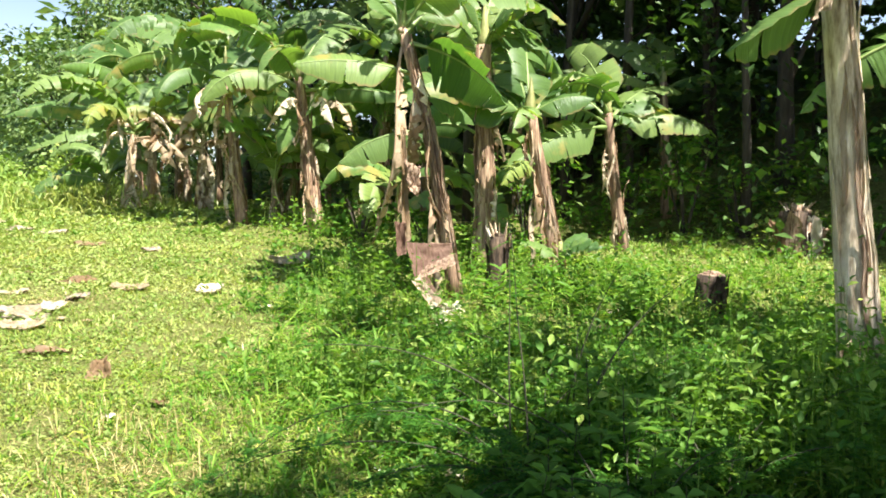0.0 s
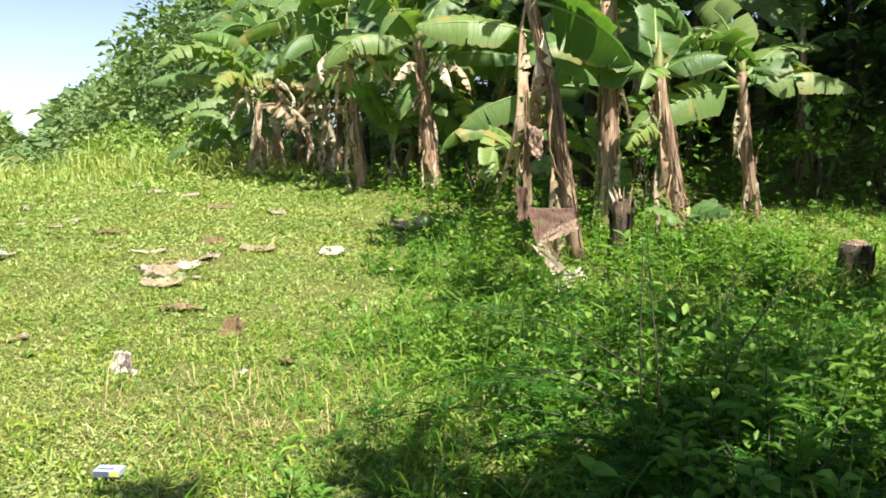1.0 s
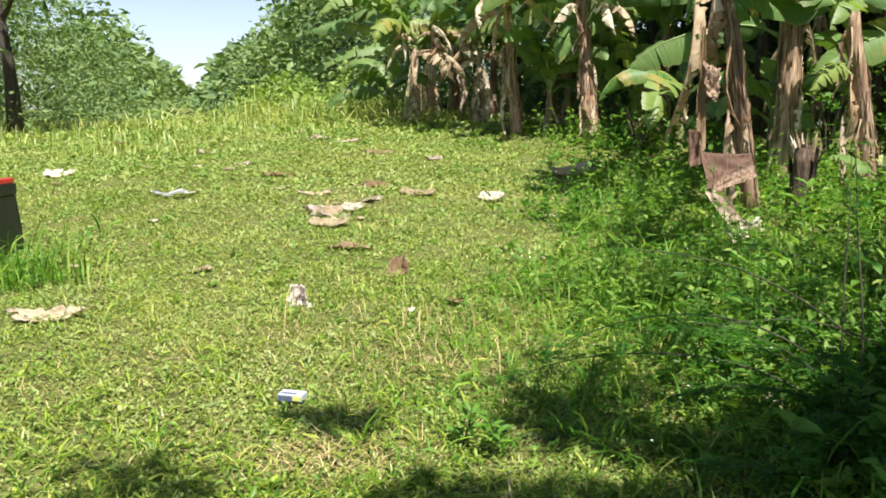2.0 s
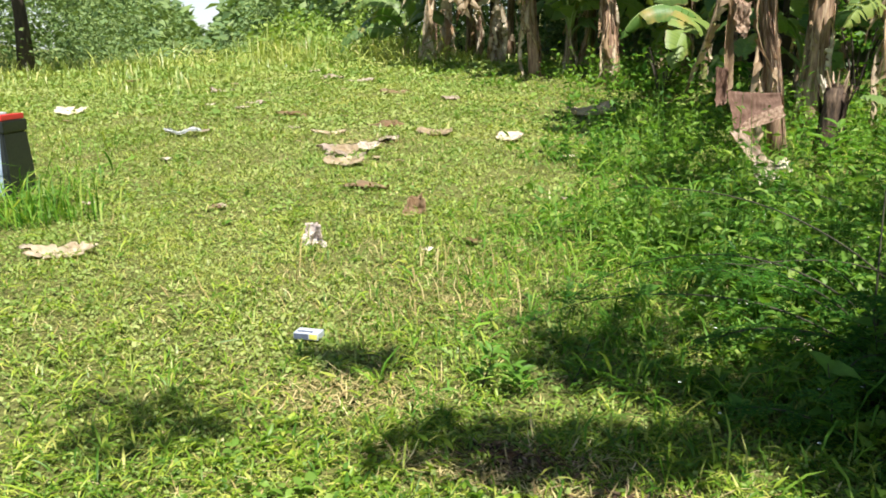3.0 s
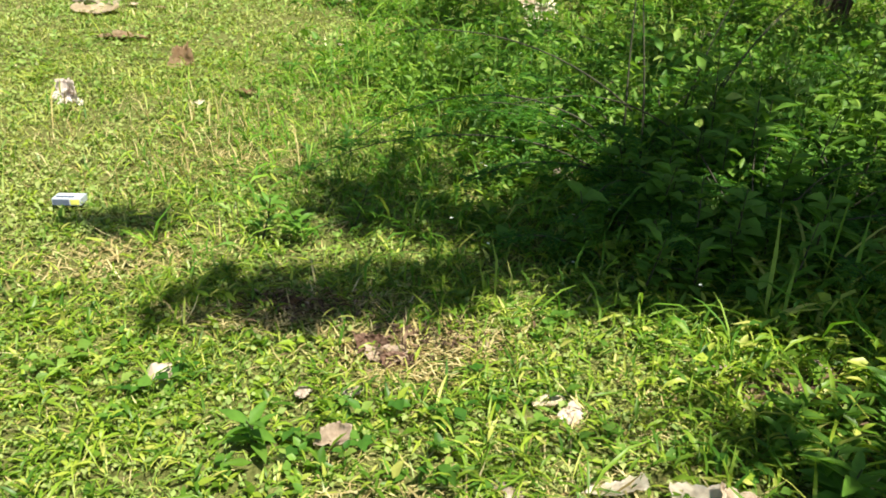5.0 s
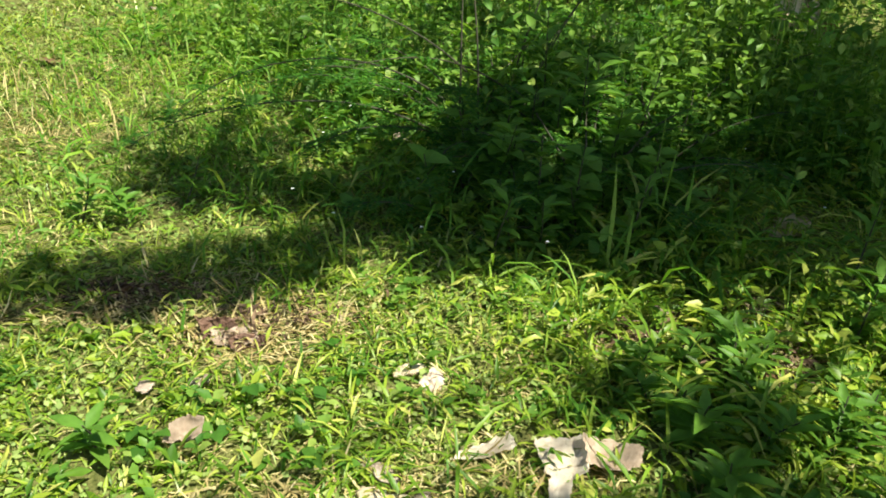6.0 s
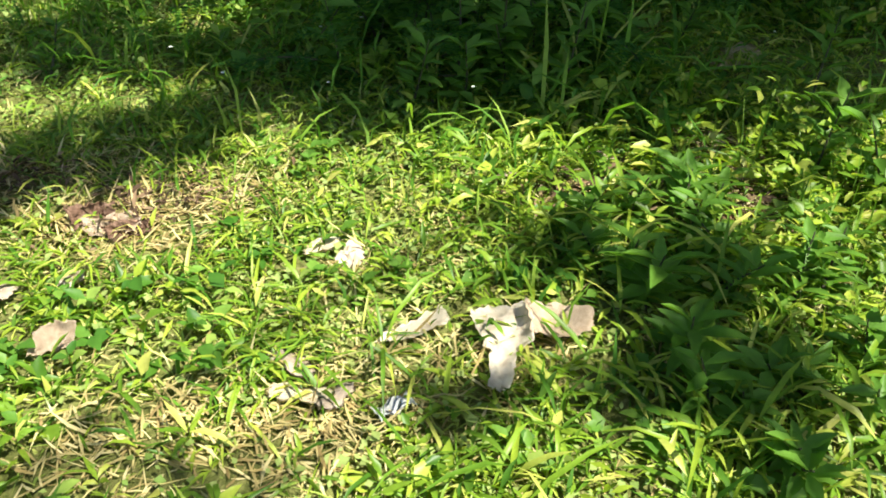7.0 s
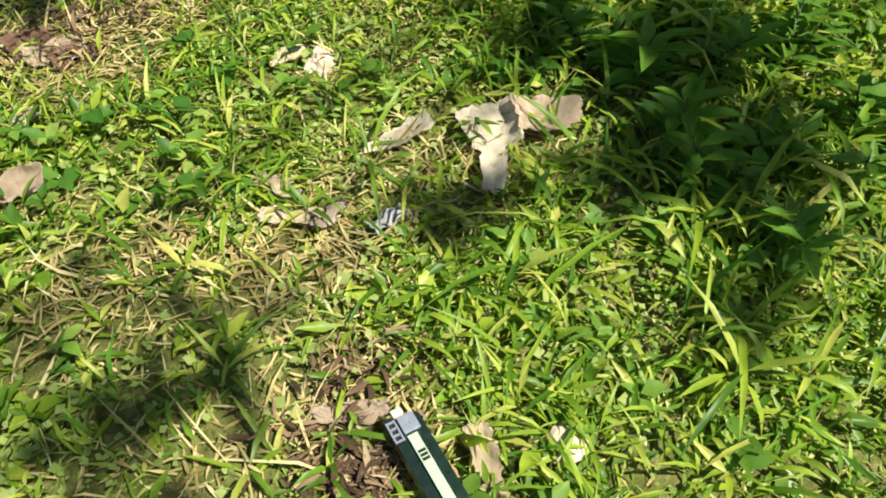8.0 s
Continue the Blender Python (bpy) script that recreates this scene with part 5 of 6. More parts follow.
def tree(x, y, h, spread, label, seed, leaf=0.2, trunk=0.13, low=0.35, density=26, mat=None, tuft=9):
    """A tapered, forked trunk with limbs and an uneven crown of many leaves."""
    r = random.Random(seed)
    g = np.random.default_rng(seed)
    root = thing("tree", (x, y, ground_z(x, y)), label, "tree", "trees of the wood")
    bm = bmesh.new()
    pts = [Vector((0.25 * math.sin(k * 0.8 + seed) * k / 6, 0.25 * math.cos(k * 0.7 + seed) * k / 6, h * 0.85 * k / 6 - (0.2 if k == 0 else 0))) for k in range(7)]
    tube(bm, pts, [trunk * (1.3 if k == 0 else 1) * (1 - 0.8 * k / 6) for k in range(7)], 9, wobble=0.1, rng=r)
    part("trunk", bm, BARK, root, smooth=True)
    clumps = []
    for k in range(tuft):
        u = low + (1 - low) * (k + 0.5) / tuft
        a = k * 2.4 + r.uniform(-0.5, 0.5)
        reach = spread * (0.45 + 0.6 * math.sin(math.pi * min(1, (u - low) / (1 - low) * 0.8 + 0.15))) * r.uniform(0.6, 1.05)
        f = u * 0.9 / 0.85 * 6
        p0 = pts[min(5, int(f * 0.8))]
        p1 = Vector((math.cos(a) * reach, math.sin(a) * reach, h * u))
        bm = bmesh.new()
        mid = p0.lerp(p1, 0.5) + Vector((0, 0, 0.15 * spread))
        tube(bm, [p0, mid, p1], [trunk * 0.4, trunk * 0.24, trunk * 0.08], 6)
        part("limb", bm, BARK, root, smooth=True)
        s = spread * r.uniform(0.38, 0.6)
        clumps.append((*p1, s, s * r.uniform(0.8, 1.2), s * r.uniform(0.6, 0.85)))
    clumps.append((*pts[-1], spread * 0.5, spread * 0.5, spread * 0.42))
    v, f = crown_leaves(clumps, density, leaf, g, few=True)
    ob = new("crown", mesh_tris("crown", v, f, mat or DARKENED_FOREST))
    ob.parent = root
    return root


# the wood behind the banana row
for k, (s, off, h, sp) in enumerate([(3.0, 11.0, 8.5, 2.2), (6.0, 10.4, 9.5, 2.4), (9.5, 9.6, 9.0, 2.3), (13.0, 9.2, 9.5, 2.3), (16.5, 8.4, 9.0, 2.2), (20.0, 8.2, 8.6, 2.3), (0.5, 11.5, 8.0, 2.2), (8.0, 12.6, 11.0, 2.8), (13.5, 12.2, 11.0, 2.8), (3.5, 13.0, 11, 2.8), (19.0, 11.5, 11, 2.8), (-2.5, 13.0, 9.0, 2.4)]):
    p = AXIS * s + SIDE * off
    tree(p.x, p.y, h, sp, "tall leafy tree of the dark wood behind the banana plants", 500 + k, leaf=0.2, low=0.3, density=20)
for k, (s, off, h) in enumerate([(24, 8.5, 8.8), (29, 9.0, 9.6), (35, 8.8, 10.5)]):
    p = AXIS * s + SIDE * off
    tree(p.x, p.y, h, 2.6, "sunlit leafy tree hung with creepers at the edge of the clearing", 530 + k, leaf=0.16, low=0.12, density=34, mat=HAZED_WOOD)

for k, (x, y, h) in enumerate([(12.0, 5.5, 10.0), (9.4, 7.0, 8.0), (8.3, 9.4, 8.0), (7.2, 11.2, 8.0), (5.9, 13.2, 8.5)]):
    tree(x, y, h, 2.1, "tall tree with a high leafy crown shading the wood", 540 + k, leaf=0.13, low=0.48, density=44, trunk=0.075)

for k, (s, off, h) in enumerate([(5.8, 9.2, 8.5), (6.0, 11.4, 9.0), (8.6, 8.7, 8.5), (9.0, 11.0, 9.0), (11.6, 8.6, 8.5), (14.4, 8.8, 8.5), (12.0, 11.0, 9.0)]):
    p = AXIS * s + SIDE * off
    tree(p.x, p.y, h, 2.3, "straight tree with a high closed crown over the dark wood", 550 + k, leaf=0.13, low=0.66, density=52, trunk=0.065)

for k, (x, y, h, sp) in enumerate([(3.35, 11.3, 9.5, 2.6), (5.7, 10.8, 9.0, 2.4)]):
    tree(x, y, h, sp, "grey-trunked tree whose high crown shades the second banana row", 575 + k, leaf=0.14, low=0.7, density=34, trunk=0.09)

# slim trunks seen against the dark of the wood
slim = random.Random(12)
for k in range(26):
    s, off = slim.uniform(0, 16), slim.uniform(8.2, 12.5)
    p = AXIS * s + SIDE * off
    root = thing("sapling", (p.x, p.y, ground_z(p.x, p.y)), "slim pale trunk of a sapling in the dark wood", "sapling", "saplings in the wood")
    bm = bmesh.new()
    hh = slim.uniform(4, 7)
    tube(bm, [Vector((0, 0, -0.2)), Vector((slim.uniform(-0.15, 0.15), 0.05, hh * 0.5)), Vector((slim.uniform(-0.3, 0.3), 0.1, hh))], [slim.uniform(0.035, 0.075), 0.04, 0.02], 7)
    part("trunk", bm, BARK, root, smooth=True)
    g = np.random.default_rng(900 + k)
    v, f = crown_leaves([(0.1, 0.1, hh, 0.9, 0.9, 0.7), (0, 0, hh * 0.75, 0.7, 0.7, 0.5)], 36, 0.11, g, shell=0.2, few=True)
    ob = new("crown", mesh_tris("crown", v, f, DARKENED_FOREST))
    ob.parent = root


def wood_edge(name, side, s0, s1, off, height, leaf, per, label, seed, mat, depth=3.0, grow=0.0):
    """A continuous far edge of the wood: overlapping uneven crowns along the clearing."""
    g = np.random.default_rng(seed)
    clumps = []
    s = s0
    while s < s1:
        for layer in range(4):
            for lift in np.arange(0.4, height * (0.75 + 0.35 * smooth_noise(np.array([s]), np.array([layer * 9.0]), 22, seed)[0]), 1.7):
                o = side * (off + layer * 1.1 * depth / 3 + lift * 0.22 + g.uniform(-0.6, 0.6))
                p = AXIS * (s + g.uniform(-1.2, 1.2)) + SIDE * o
                k = g.uniform(0.75, 1.35) * (1 + grow * s)
                clumps.append((p.x, p.y, ground_z(p.x, p.y) * 0.9 + lift, k * 1.25, k * 1.25, k))
        s += 2.0 * (1 + grow * s)
    v, f = crown_leaves(clumps, per, leaf, g, shell=0.7, few=True)
    return tagged(new(name, mesh_tris(name, v, f, mat)), label, "woodland", kind="stuff")


# wooded edges in the paled leaf colour that stands for distance haze
wood_edge("wood_edge", 1, 20, 32, 7.6, 10.5, 0.12, 9.0, "sunlit wall of creeper-hung trees beside the clearing", 60, HAZED_WOOD)
wood_edge("wood_edge", 1, 32, 60, 7.6, 11.0, 0.22, 3.4, "sunlit wall of tropical trees and creepers along the clearing", 61, HAZED_WOOD)
wood_edge("wood_edge", 1, 60, 190, 7.6, 13.0, 0.7, 0.5, "distant wooded edge of the clearing", 62, HAZED_WOOD, grow=0.006)
wood_edge("wood_edge", -1, 12.5, 27, 3.2, 5.0, 0.09, 17.0, "bushy green bank beside the clearing", 59, HAZED_WOOD)
wood_edge("wood_edge", -1, 27, 60, 3.2, 5.2, 0.17, 5.5, "bushy wooded bank along the clearing", 63, HAZED_WOOD)
wood_edge("wood_edge", -1, 60, 190, 4.0, 8.5, 0.6, 0.65, "distant bushy bank of the clearing", 64, HAZED_WOOD, grow=0.006)
wood_edge("wood_edge", 1, 190, 800, 7.0, 14.0, 2.2, 0.032, "far end of the wooded clearing, haze put into leaf colour", 67, HAZED_WOOD, grow=0.006)
wood_edge("wood_edge", -1, 190, 800, 5.0, 11.0, 2.2, 0.032, "far bank of the clearing, haze put into leaf colour", 68, HAZED_WOOD, grow=0.006)
# deep wood and undergrowth, with part of their shade in the leaf colour
wood_edge("wood_edge", 1, -8, 26, 11.8, 13.5, 0.42, 3.4, "dense foliage deep in the wood, coloured dark as shade", 65, DARKENED_FOREST)
wood_edge("wood_understorey", 1, 5.5, 26, 8.2, 2.6, 0.11, 13.0, "leafy undergrowth beneath the trees, coloured dark as shade", 66, DARKENED_FOREST)

# leafy bushes that catch light at the edge of the dark wood
def bush(x, y, r, h, label, seed, leaf=0.09, mat=None):
    g = np.random.default_rng(seed)
    root = thing("bush", (x, y, ground_z(x, y)), label, "bush", "bushes at the wood's edge")
    for k in range(5):
        a = k * 1.26
        bm = bmesh.new()
        tube(bm, [Vector((0, 0, -0.05)), Vector((0.3 * r * math.cos(a), 0.3 * r * math.sin(a), h * 0.5)), Vector((0.6 * r * math.cos(a), 0.6 * r * math.sin(a), h * 0.9))], [0.02, 0.013, 0.005], 5)
        part("stem", bm, BARK, root)
    lumps = [(g.uniform(-r, r), g.uniform(-r, r), h * g.uniform(0.25, 1.0), r * 0.4, r * 0.4, h * 0.14) for k in range(12)]
    v, f = crown_leaves(lumps, 60, leaf, g, shell=0.3, few=True)
    ob = new("foliage", mesh_tris("foliage", v, f, mat or HERB))
    ob.parent = root


for k, (x, y, r, h) in enumerate([(5.7, 9.2, 0.6, 1.3), (6.3, 8.9, 0.5, 0.9), (5.0, 9.6, 0.5, 0.9), (7.4, 8.4, 0.6, 1.1), (3.7, 9.8, 0.5, 1.0), (6.9, 7.3, 0.5, 0.6), (1.5, 9.7, 0.4, 0.6), (2.1, 8.6, 0.35, 0.5)]):
    bush(x, y, r, h, "small leafy bush at the edge of the dark wood", 950 + k)

# bushes that close the far end of the clearing
g = np.random.default_rng(69)
clumps = []
for k in range(60):
    p = AXIS * g.uniform(58, 70) + SIDE * g.uniform(-7, 10)
    clumps.append((p.x, p.y, ground_z(p.x, p.y) + g.uniform(0.6, 2.2), 1.5, 1.5, 1.1))
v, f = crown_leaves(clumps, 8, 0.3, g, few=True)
tagged(new("far_bushes", mesh_tris("far_bushes", v, f, HAZED_WOOD)), "low bushes across the far end of the clearing", "bushes", kind="stuff")

# light scrub between the banana row and the wooded edge
g = np.random.default_rng(70)
clumps = []
for k in range(46):
    p = AXIS * g.uniform(15.0, 26.0) + SIDE * g.uniform(1.2, 4.6)
    r = g.uniform(0.3, 0.6)
    clumps.append((p.x, p.y, ground_z(p.x, p.y) + r * g.uniform(0.5, 1.6), r, r, r * 0.9))
v, f = crown_leaves(clumps, 60, 0.11, g, few=True)
tagged(new("light_scrub", mesh_tris("light_scrub", v, f, SCRUB)), "light green scrub beyond the end of the banana row", "scrub", kind="stuff")

# taller trees that stand out over the wooded edges
for k, (s, side, off, h) in enumerate([(46, 1, 10.0, 13.0), (52, 1, 9.5, 11.5), (40, 1, 11.5, 13.5), (30, -1, 7.5, 7.5), (20, -1, 7.5, 8.5)]):
    p = AXIS * s + SIDE * (side * off)
    tree(p.x, p.y, h, 2.6, "tall dark tree rising over the wooded edge of the clearing", 560 + k, leaf=0.36, low=0.3, density=7, mat=DARKENED_FOREST, trunk=0.2)
# slender trunk at the far edge of the grass
tree(-7.85, 12.1, 6.0, 1.6, "slender dark-trunked tree at the edge of the tall grass", 580, leaf=0.26, low=0.45, density=10, mat=HAZED_WOOD, trunk=0.11)

# ---- overhanging tree beside the path, whose crown throws the dappled shade ----
def shade_spot(x, y, height):
    q = Vector((x, y, ground_z(x, y)))
    return q + SUN_FROM * (height / SUN_FROM.z)


g = np.random.default_rng(77)
foot = (5.6, 0.2)
root = thing("tree", (foot[0], foot[1], ground_z(*foot)), "leafy tree beside the path overhanging the shaded weeds", "tree")
bm = bmesh.new()
tube(bm, [Vector((0, 0, -0.2)), Vector((-0.05, 0.05, 1.8)), Vector((-0.18, 0.1, 3.7)), Vector((-0.3, 0.15, 5.2))], [0.2, 0.15, 0.12, 0.05], 10)
part("trunk", bm, BARK, root, smooth=True)
clumps, airy = [], []
origin = Vector((foot[0], foot[1], ground_z(*foot)))
# patches of shade: middle, half widths and how closed the foliage above is
PATCHES = [(-1.24, 2.14, 0.28, 0.22, 0.6), (-0.64, 2.66, 0.26, 0.08, 0.7), (0.08, 2.72, 0.36, 0.24, 0.85), (0.0, 3.2, 0.2, 0.28, 0.35), (-0.25, 2.1, 0.3, 0.15, 0.85), (0.2, 2.12, 0.38, 0.18, 1.5)]
PATCHES += [(0.62, 2.32, 0.26, 0.18, 1.1), (1.0, 2.36, 0.48, 0.36, 2.8), (1.75, 2.1, 0.6, 0.5, 2.8), (2.4, 2.05, 0.5, 0.6, 2.8), (2.2, 1.62, 0.5, 0.17, 2.2), (2.6, 2.8, 0.55, 0.45, 1.3), (3.8, 3.4, 0.5, 0.6, 1.6)]
PATCHES += [(1.85, 3.9, 0.4, 0.5, 0.9), (0.85, 5.4, 0.45, 0.4, 0.9), (3.85, 5.35, 0.35, 0.45, 1.5), (1.14, 1.23, 0.17, 0.12, 2.0), (1.06, 1.05, 0.14, 0.18, 1.7), (1.0, 0.87, 0.2, 0.12, 0.9), (0.86, 0.68, 0.15, 0.07, 1.1)]
PATCHES += [(-0.07, 1.22, 0.14, 0.12, 0.38), (0.0, 0.95, 0.32, 0.14, 0.28), (1.7, 3.2, 0.4, 0.3, 0.6), (3.25, 1.9, 0.45, 0.4, 2.0), (2.8, 4.4, 0.5, 0.4, 0.4), (0.5, 3.05, 0.36, 0.4, 0.35), (0.7, 4.1, 0.5, 0.5, 0.35), (0.48, 2.5, 0.25, 0.18, 0.95), (4.2, 2.0, 0.7, 0.8, 1.5), (4.3, 0.8, 0.5, 0.5, 1.3), (2.95, 3.2, 0.5, 0.45, 0.9), (1.3, 4.9, 0.6, 0.5, 0.35), (2.4, 5.2, 0.6, 0.5, 0.4), (3.2, 4.5, 0.5, 0.5, 0.5), (1.9, 5.9, 0.4, 0.25, 0.3), (0.85, 0.98, 0.1, 0.06, 1.1), (0.93, 1.37, 0.12, 0.1, 1.4), (0.6, 1.05, 0.08, 0.05, 0.4), (0.92, 2.08, 0.22, 0.12, 1.8), (0.6, 2.14, 0.18, 0.1, 0.9), (1.3, 2.85, 0.28, 0.28, 1.4), (0.76, 2.02, 0.16, 0.1, 1.8), (1.06, 1.96, 0.2, 0.12, 2.2), (1.36, 1.88, 0.2, 0.14, 1.8), (0.03, 1.05, 0.25, 0.1, 0.3), (1.85, 4.6, 0.3, 0.25, 1.0), (1.3, 3.7, 0.4, 0.4, 0.5), (0.75, 3.5, 0.3, 0.3, 0.38)]
fork = Vector((-0.2, 0.1, 3.9))
for px, py, hx, hy, closed in PATCHES:
    spread = random.Random(round(1000 * (px + 7 * py)))
    r = (min(0.2, 0.75 * min(hx, hy)) + 0.01) * (1.0 if closed > 0.75 or closed < 0.4 else 0.5)
    hub = shade_spot(px, py, 4.6) - origin
    bm = bmesh.new()
    tube(bm, [fork, fork.lerp(hub, 0.5) + Vector((0, 0, 0.35)), hub], [0.035, 0.018, 0.006], 6)
    limb = part("limb", bm, BARK, root, smooth=True)
    for k in range(max(1, round(hx * hy / (r * r) * (3.2 if closed < 0.4 else 1.5) * closed))):
        a, q = spread.uniform(0, 6.28), math.sqrt(spread.random())
        x, y = px + max(0.0, hx - r * 0.7) * q * math.cos(a), py + max(0.0, hy - r * 0.7) * q * math.sin(a)
        c = shade_spot(x, y, spread.uniform(4.3, 5.2)) - origin
        size = r * spread.uniform(0.75, 1.05)
        (airy if closed < 0.4 else clumps).append((*c, size, size, size * 0.6))
        bm = bmesh.new()
        tube(bm, [hub, hub.lerp(c, 0.5) + Vector((0, 0, 0.05)), c], [0.006, 0.004, 0.002], 4)
        part("twig", bm, BARK, limb)
v, f = joined([crown_leaves([c for c in clumps if c[3] >= 0.2], 190, 0.12, g, shell=0.1), crown_leaves([c for c in clumps if 0.09 <= c[3] < 0.2], 235, 0.09, g, shell=0.1), crown_leaves([c for c in clumps if c[3] < 0.09], 420, 0.055, g, shell=0.1), crown_leaves(airy, 120, 0.055, g, shell=0.1)])
ob = new("crown", mesh_tris("crown", v, f, OVERHANG))
ob.parent = root

# ---- litter on the grass ----
LIE = 0.03
def lie(x, y, length, width, rz, label, seed, curl=0.8, lift=LIE, mat=None, tilt=0.0, name="dry_leaf"):
    return husk(x, y, ground_z(x, y) + lift, 5.3 + tilt, 0, rz, length, width, curl, label, seed, name, "dry leaf", 0.003, mat, "dry leaves on the lawn", dome=-1, squash=0.5)


scraps = []    # x, y, length, width, heading, curl, kind
scraps += [(-1.42, 5.95, 0.26, 0.14, -10, 1.5, 1), (-1.5, 6.2, 0.3, 0.16, 30, 1.3, 1), (0.78, 8.5, 0.3, 0.12, 20, 0.8, 1), (-2.15, 10.2, 0.26, 0.18, 0, 1.2, 1), (-1.34, 7.4, 0.3, 0.14, 5, 1.7, 2), (-1.09, 5.05, 0.24, 0.1, 0, 1.8, 2), (-2.36, 7.8, 0.24, 0.14, 15, 1.9, 2), (-3.6, 9.2, 0.22, 0.16, 40, 1.0, 1), (-1.77, 6.89, 0.24, 0.12, 5, 1.2, 0), (-1.2, 6.65, 0.22, 0.13, 80, 1.2, 1), (-2.62, 3.3, 0.26, 0.18, -20, 1.4, 0), (-2.6, 10.5, 0.25, 0.15, 30, 1.4, 1), (-3.0, 11.2, 0.25, 0.15, 70, 1.4, 1)]
scraps += [(-1.6, 9.4, 0.25, 0.14, 12, 1.5, 2), (-0.9, 9.0, 0.2, 0.12, 50, 1.5, 1), (-5.2, 10.0, 0.3, 0.14, 5, 1.6, 2), (-2.9, 8.3, 0.2, 0.12, -25, 1.3, 1), (0.52, 1.53, 0.09, 0.045, 10, 1.8, 0), (0.36, 1.25, 0.1, 0.05, -60, 1.8, 1), (0.35, 1.18, 0.11, 0.05, -30, 1.8, 0), (0.4, 1.15, 0.08, 0.04, 20, 1.8, 1), (0.38, 0.68, 0.12, 0.05, 75, 1.5, 0)]
scraps += [(0.05, 1.62, 0.06, 0.04, 20, 1.6, 1), (-0.06, 1.64, 0.06, 0.04, 60, 1.6, 1), (1.0, 1.62, 0.09, 0.022, 5, 1.2, 1), (1.42, 1.3, 0.1, 0.05, 30, 1.7, 2), (1.36, 1.24, 0.09, 0.05, 70, 1.7, 0), (1.16, 1.52, 0.08, 0.04, 20, 1.7, 2), (1.3, 1.62, 0.07, 0.04, 120, 1.7, 1), (-0.1, 2.05, 0.08, 0.05, 33, 1.7, 2), (3.45, 3.5, 0.3, 0.12, 20, 1.6, 0), (3.6, 3.4, 0.25, 0.1, 100, 1.7, 2), (3.3, 3.6, 0.25, 0.12, 60, 1.7, 0), (2.07, 1.97, 0.25, 0.14, 20, 0.9, 0), (3.2, 4.6, 0.2, 0.12, 20, 1.4, 0)]
scraps += [(0.95, 2.9, 0.12, 0.1, 20, 1.0, 1), (2.6, 5.2, 0.25, 0.15, 0, 1.2, 0), (3.0, 5.6, 0.25, 0.12, 40, 1.3, 0)]
for k, (x, y, ln, wd, rz, curl, kind) in enumerate(scraps):
    if y > 4:
        ln, wd = ln * 1.3, wd * 1.5
    lie(x, y, ln, wd, rz, ("tan dry banana leaf piece curled on the grass", "pale bleached scrap of dry leaf on the grass", "dark brown shrivelled dry leaf on the grass", "bleached cream dry leaf flat on the grass")[kind], 600 + k, curl, mat=(LITTER, PAPER, DEAD, CREAM)[kind], tilt=8 * math.sin(k * 2.0))

fleck = random.Random(81)
for k in range(34):
    x, y = fleck.uniform(-4.5, 0.6), fleck.uniform(3.4, 10.0)
    if SIDE.x * x + SIDE.y * y > 3.2:
        x -= 2.0
    lie(x, y, fleck.uniform(0.06, 0.16), fleck.uniform(0.04, 0.09), fleck.uniform(0, 180), "small bleached scrap of dry leaf on the grass", 700 + k, 0.8, mat=fleck.choice((CREAM, LITTER, PAPER, DEAD)))

# larger pieces of dry leaf that lie tilted on the grass
for k, (x, y, ln, wd, turn, up, mat) in enumerate([(-2.3, 3.57, 0.34, 0.2, 0.5, 0.03, LITTER), (-1.36, 5.62, 0.32, 0.2, 0.1, 0.04, LITTER), (-0.85, 6.96, 0.34, 0.22, -0.1, 0.04, LITTER), (-0.19, 6.84, 0.28, 0.22, -0.3, 0.05, CREAM), (0.55, 8.15, 0.44, 0.3, 0.3, 0.06, LITTER),
                                                   (-1.42, 5.95, 0.24, 0.15, 0.6, 0.06, LITTER), (-1.28, 6.15, 0.22, 0.14, -0.4, 0.05, CREAM), (-4.4, 7.35, 0.32, 0.22, 0.3, 0.06, CREAM)]):
    a, b = Vector((math.cos(turn), math.sin(turn), 0)) * ln / 2, Vector((-math.sin(turn), math.cos(turn), 0)) * wd / 2
    c = Vector((x, y, ground_z(x, y) + 0.03))
    far = Vector((0, 0, up + 0.09 * wd))
    folded_sheet(c - a * 0.8 + b + far, c + a + b * 0.7 + far, c + a * 0.75 - b, c - a - b * 0.6, 0.25 * wd, "ragged tan sheet of dry banana leaf on the grass", 90 + k, mat, 0.003, 0.12 * wd, 5.0, "dry_leaf", "dry leaf", "dry leaves on the lawn", leafy=0.75)

z = ground_z(-0.72, 4.53)
folded_sheet((-0.72, 4.56, z + 0.1), (-0.66, 4.57, z + 0.12), (-0.62, 4.5, z), (-0.78, 4.48, z), 0.05, "brown dry leaf standing crumpled on the grass", 44, DEAD, 0.003, 0.03, 4.0, "dry_leaf", "dry leaf", "dry leaves on the lawn")

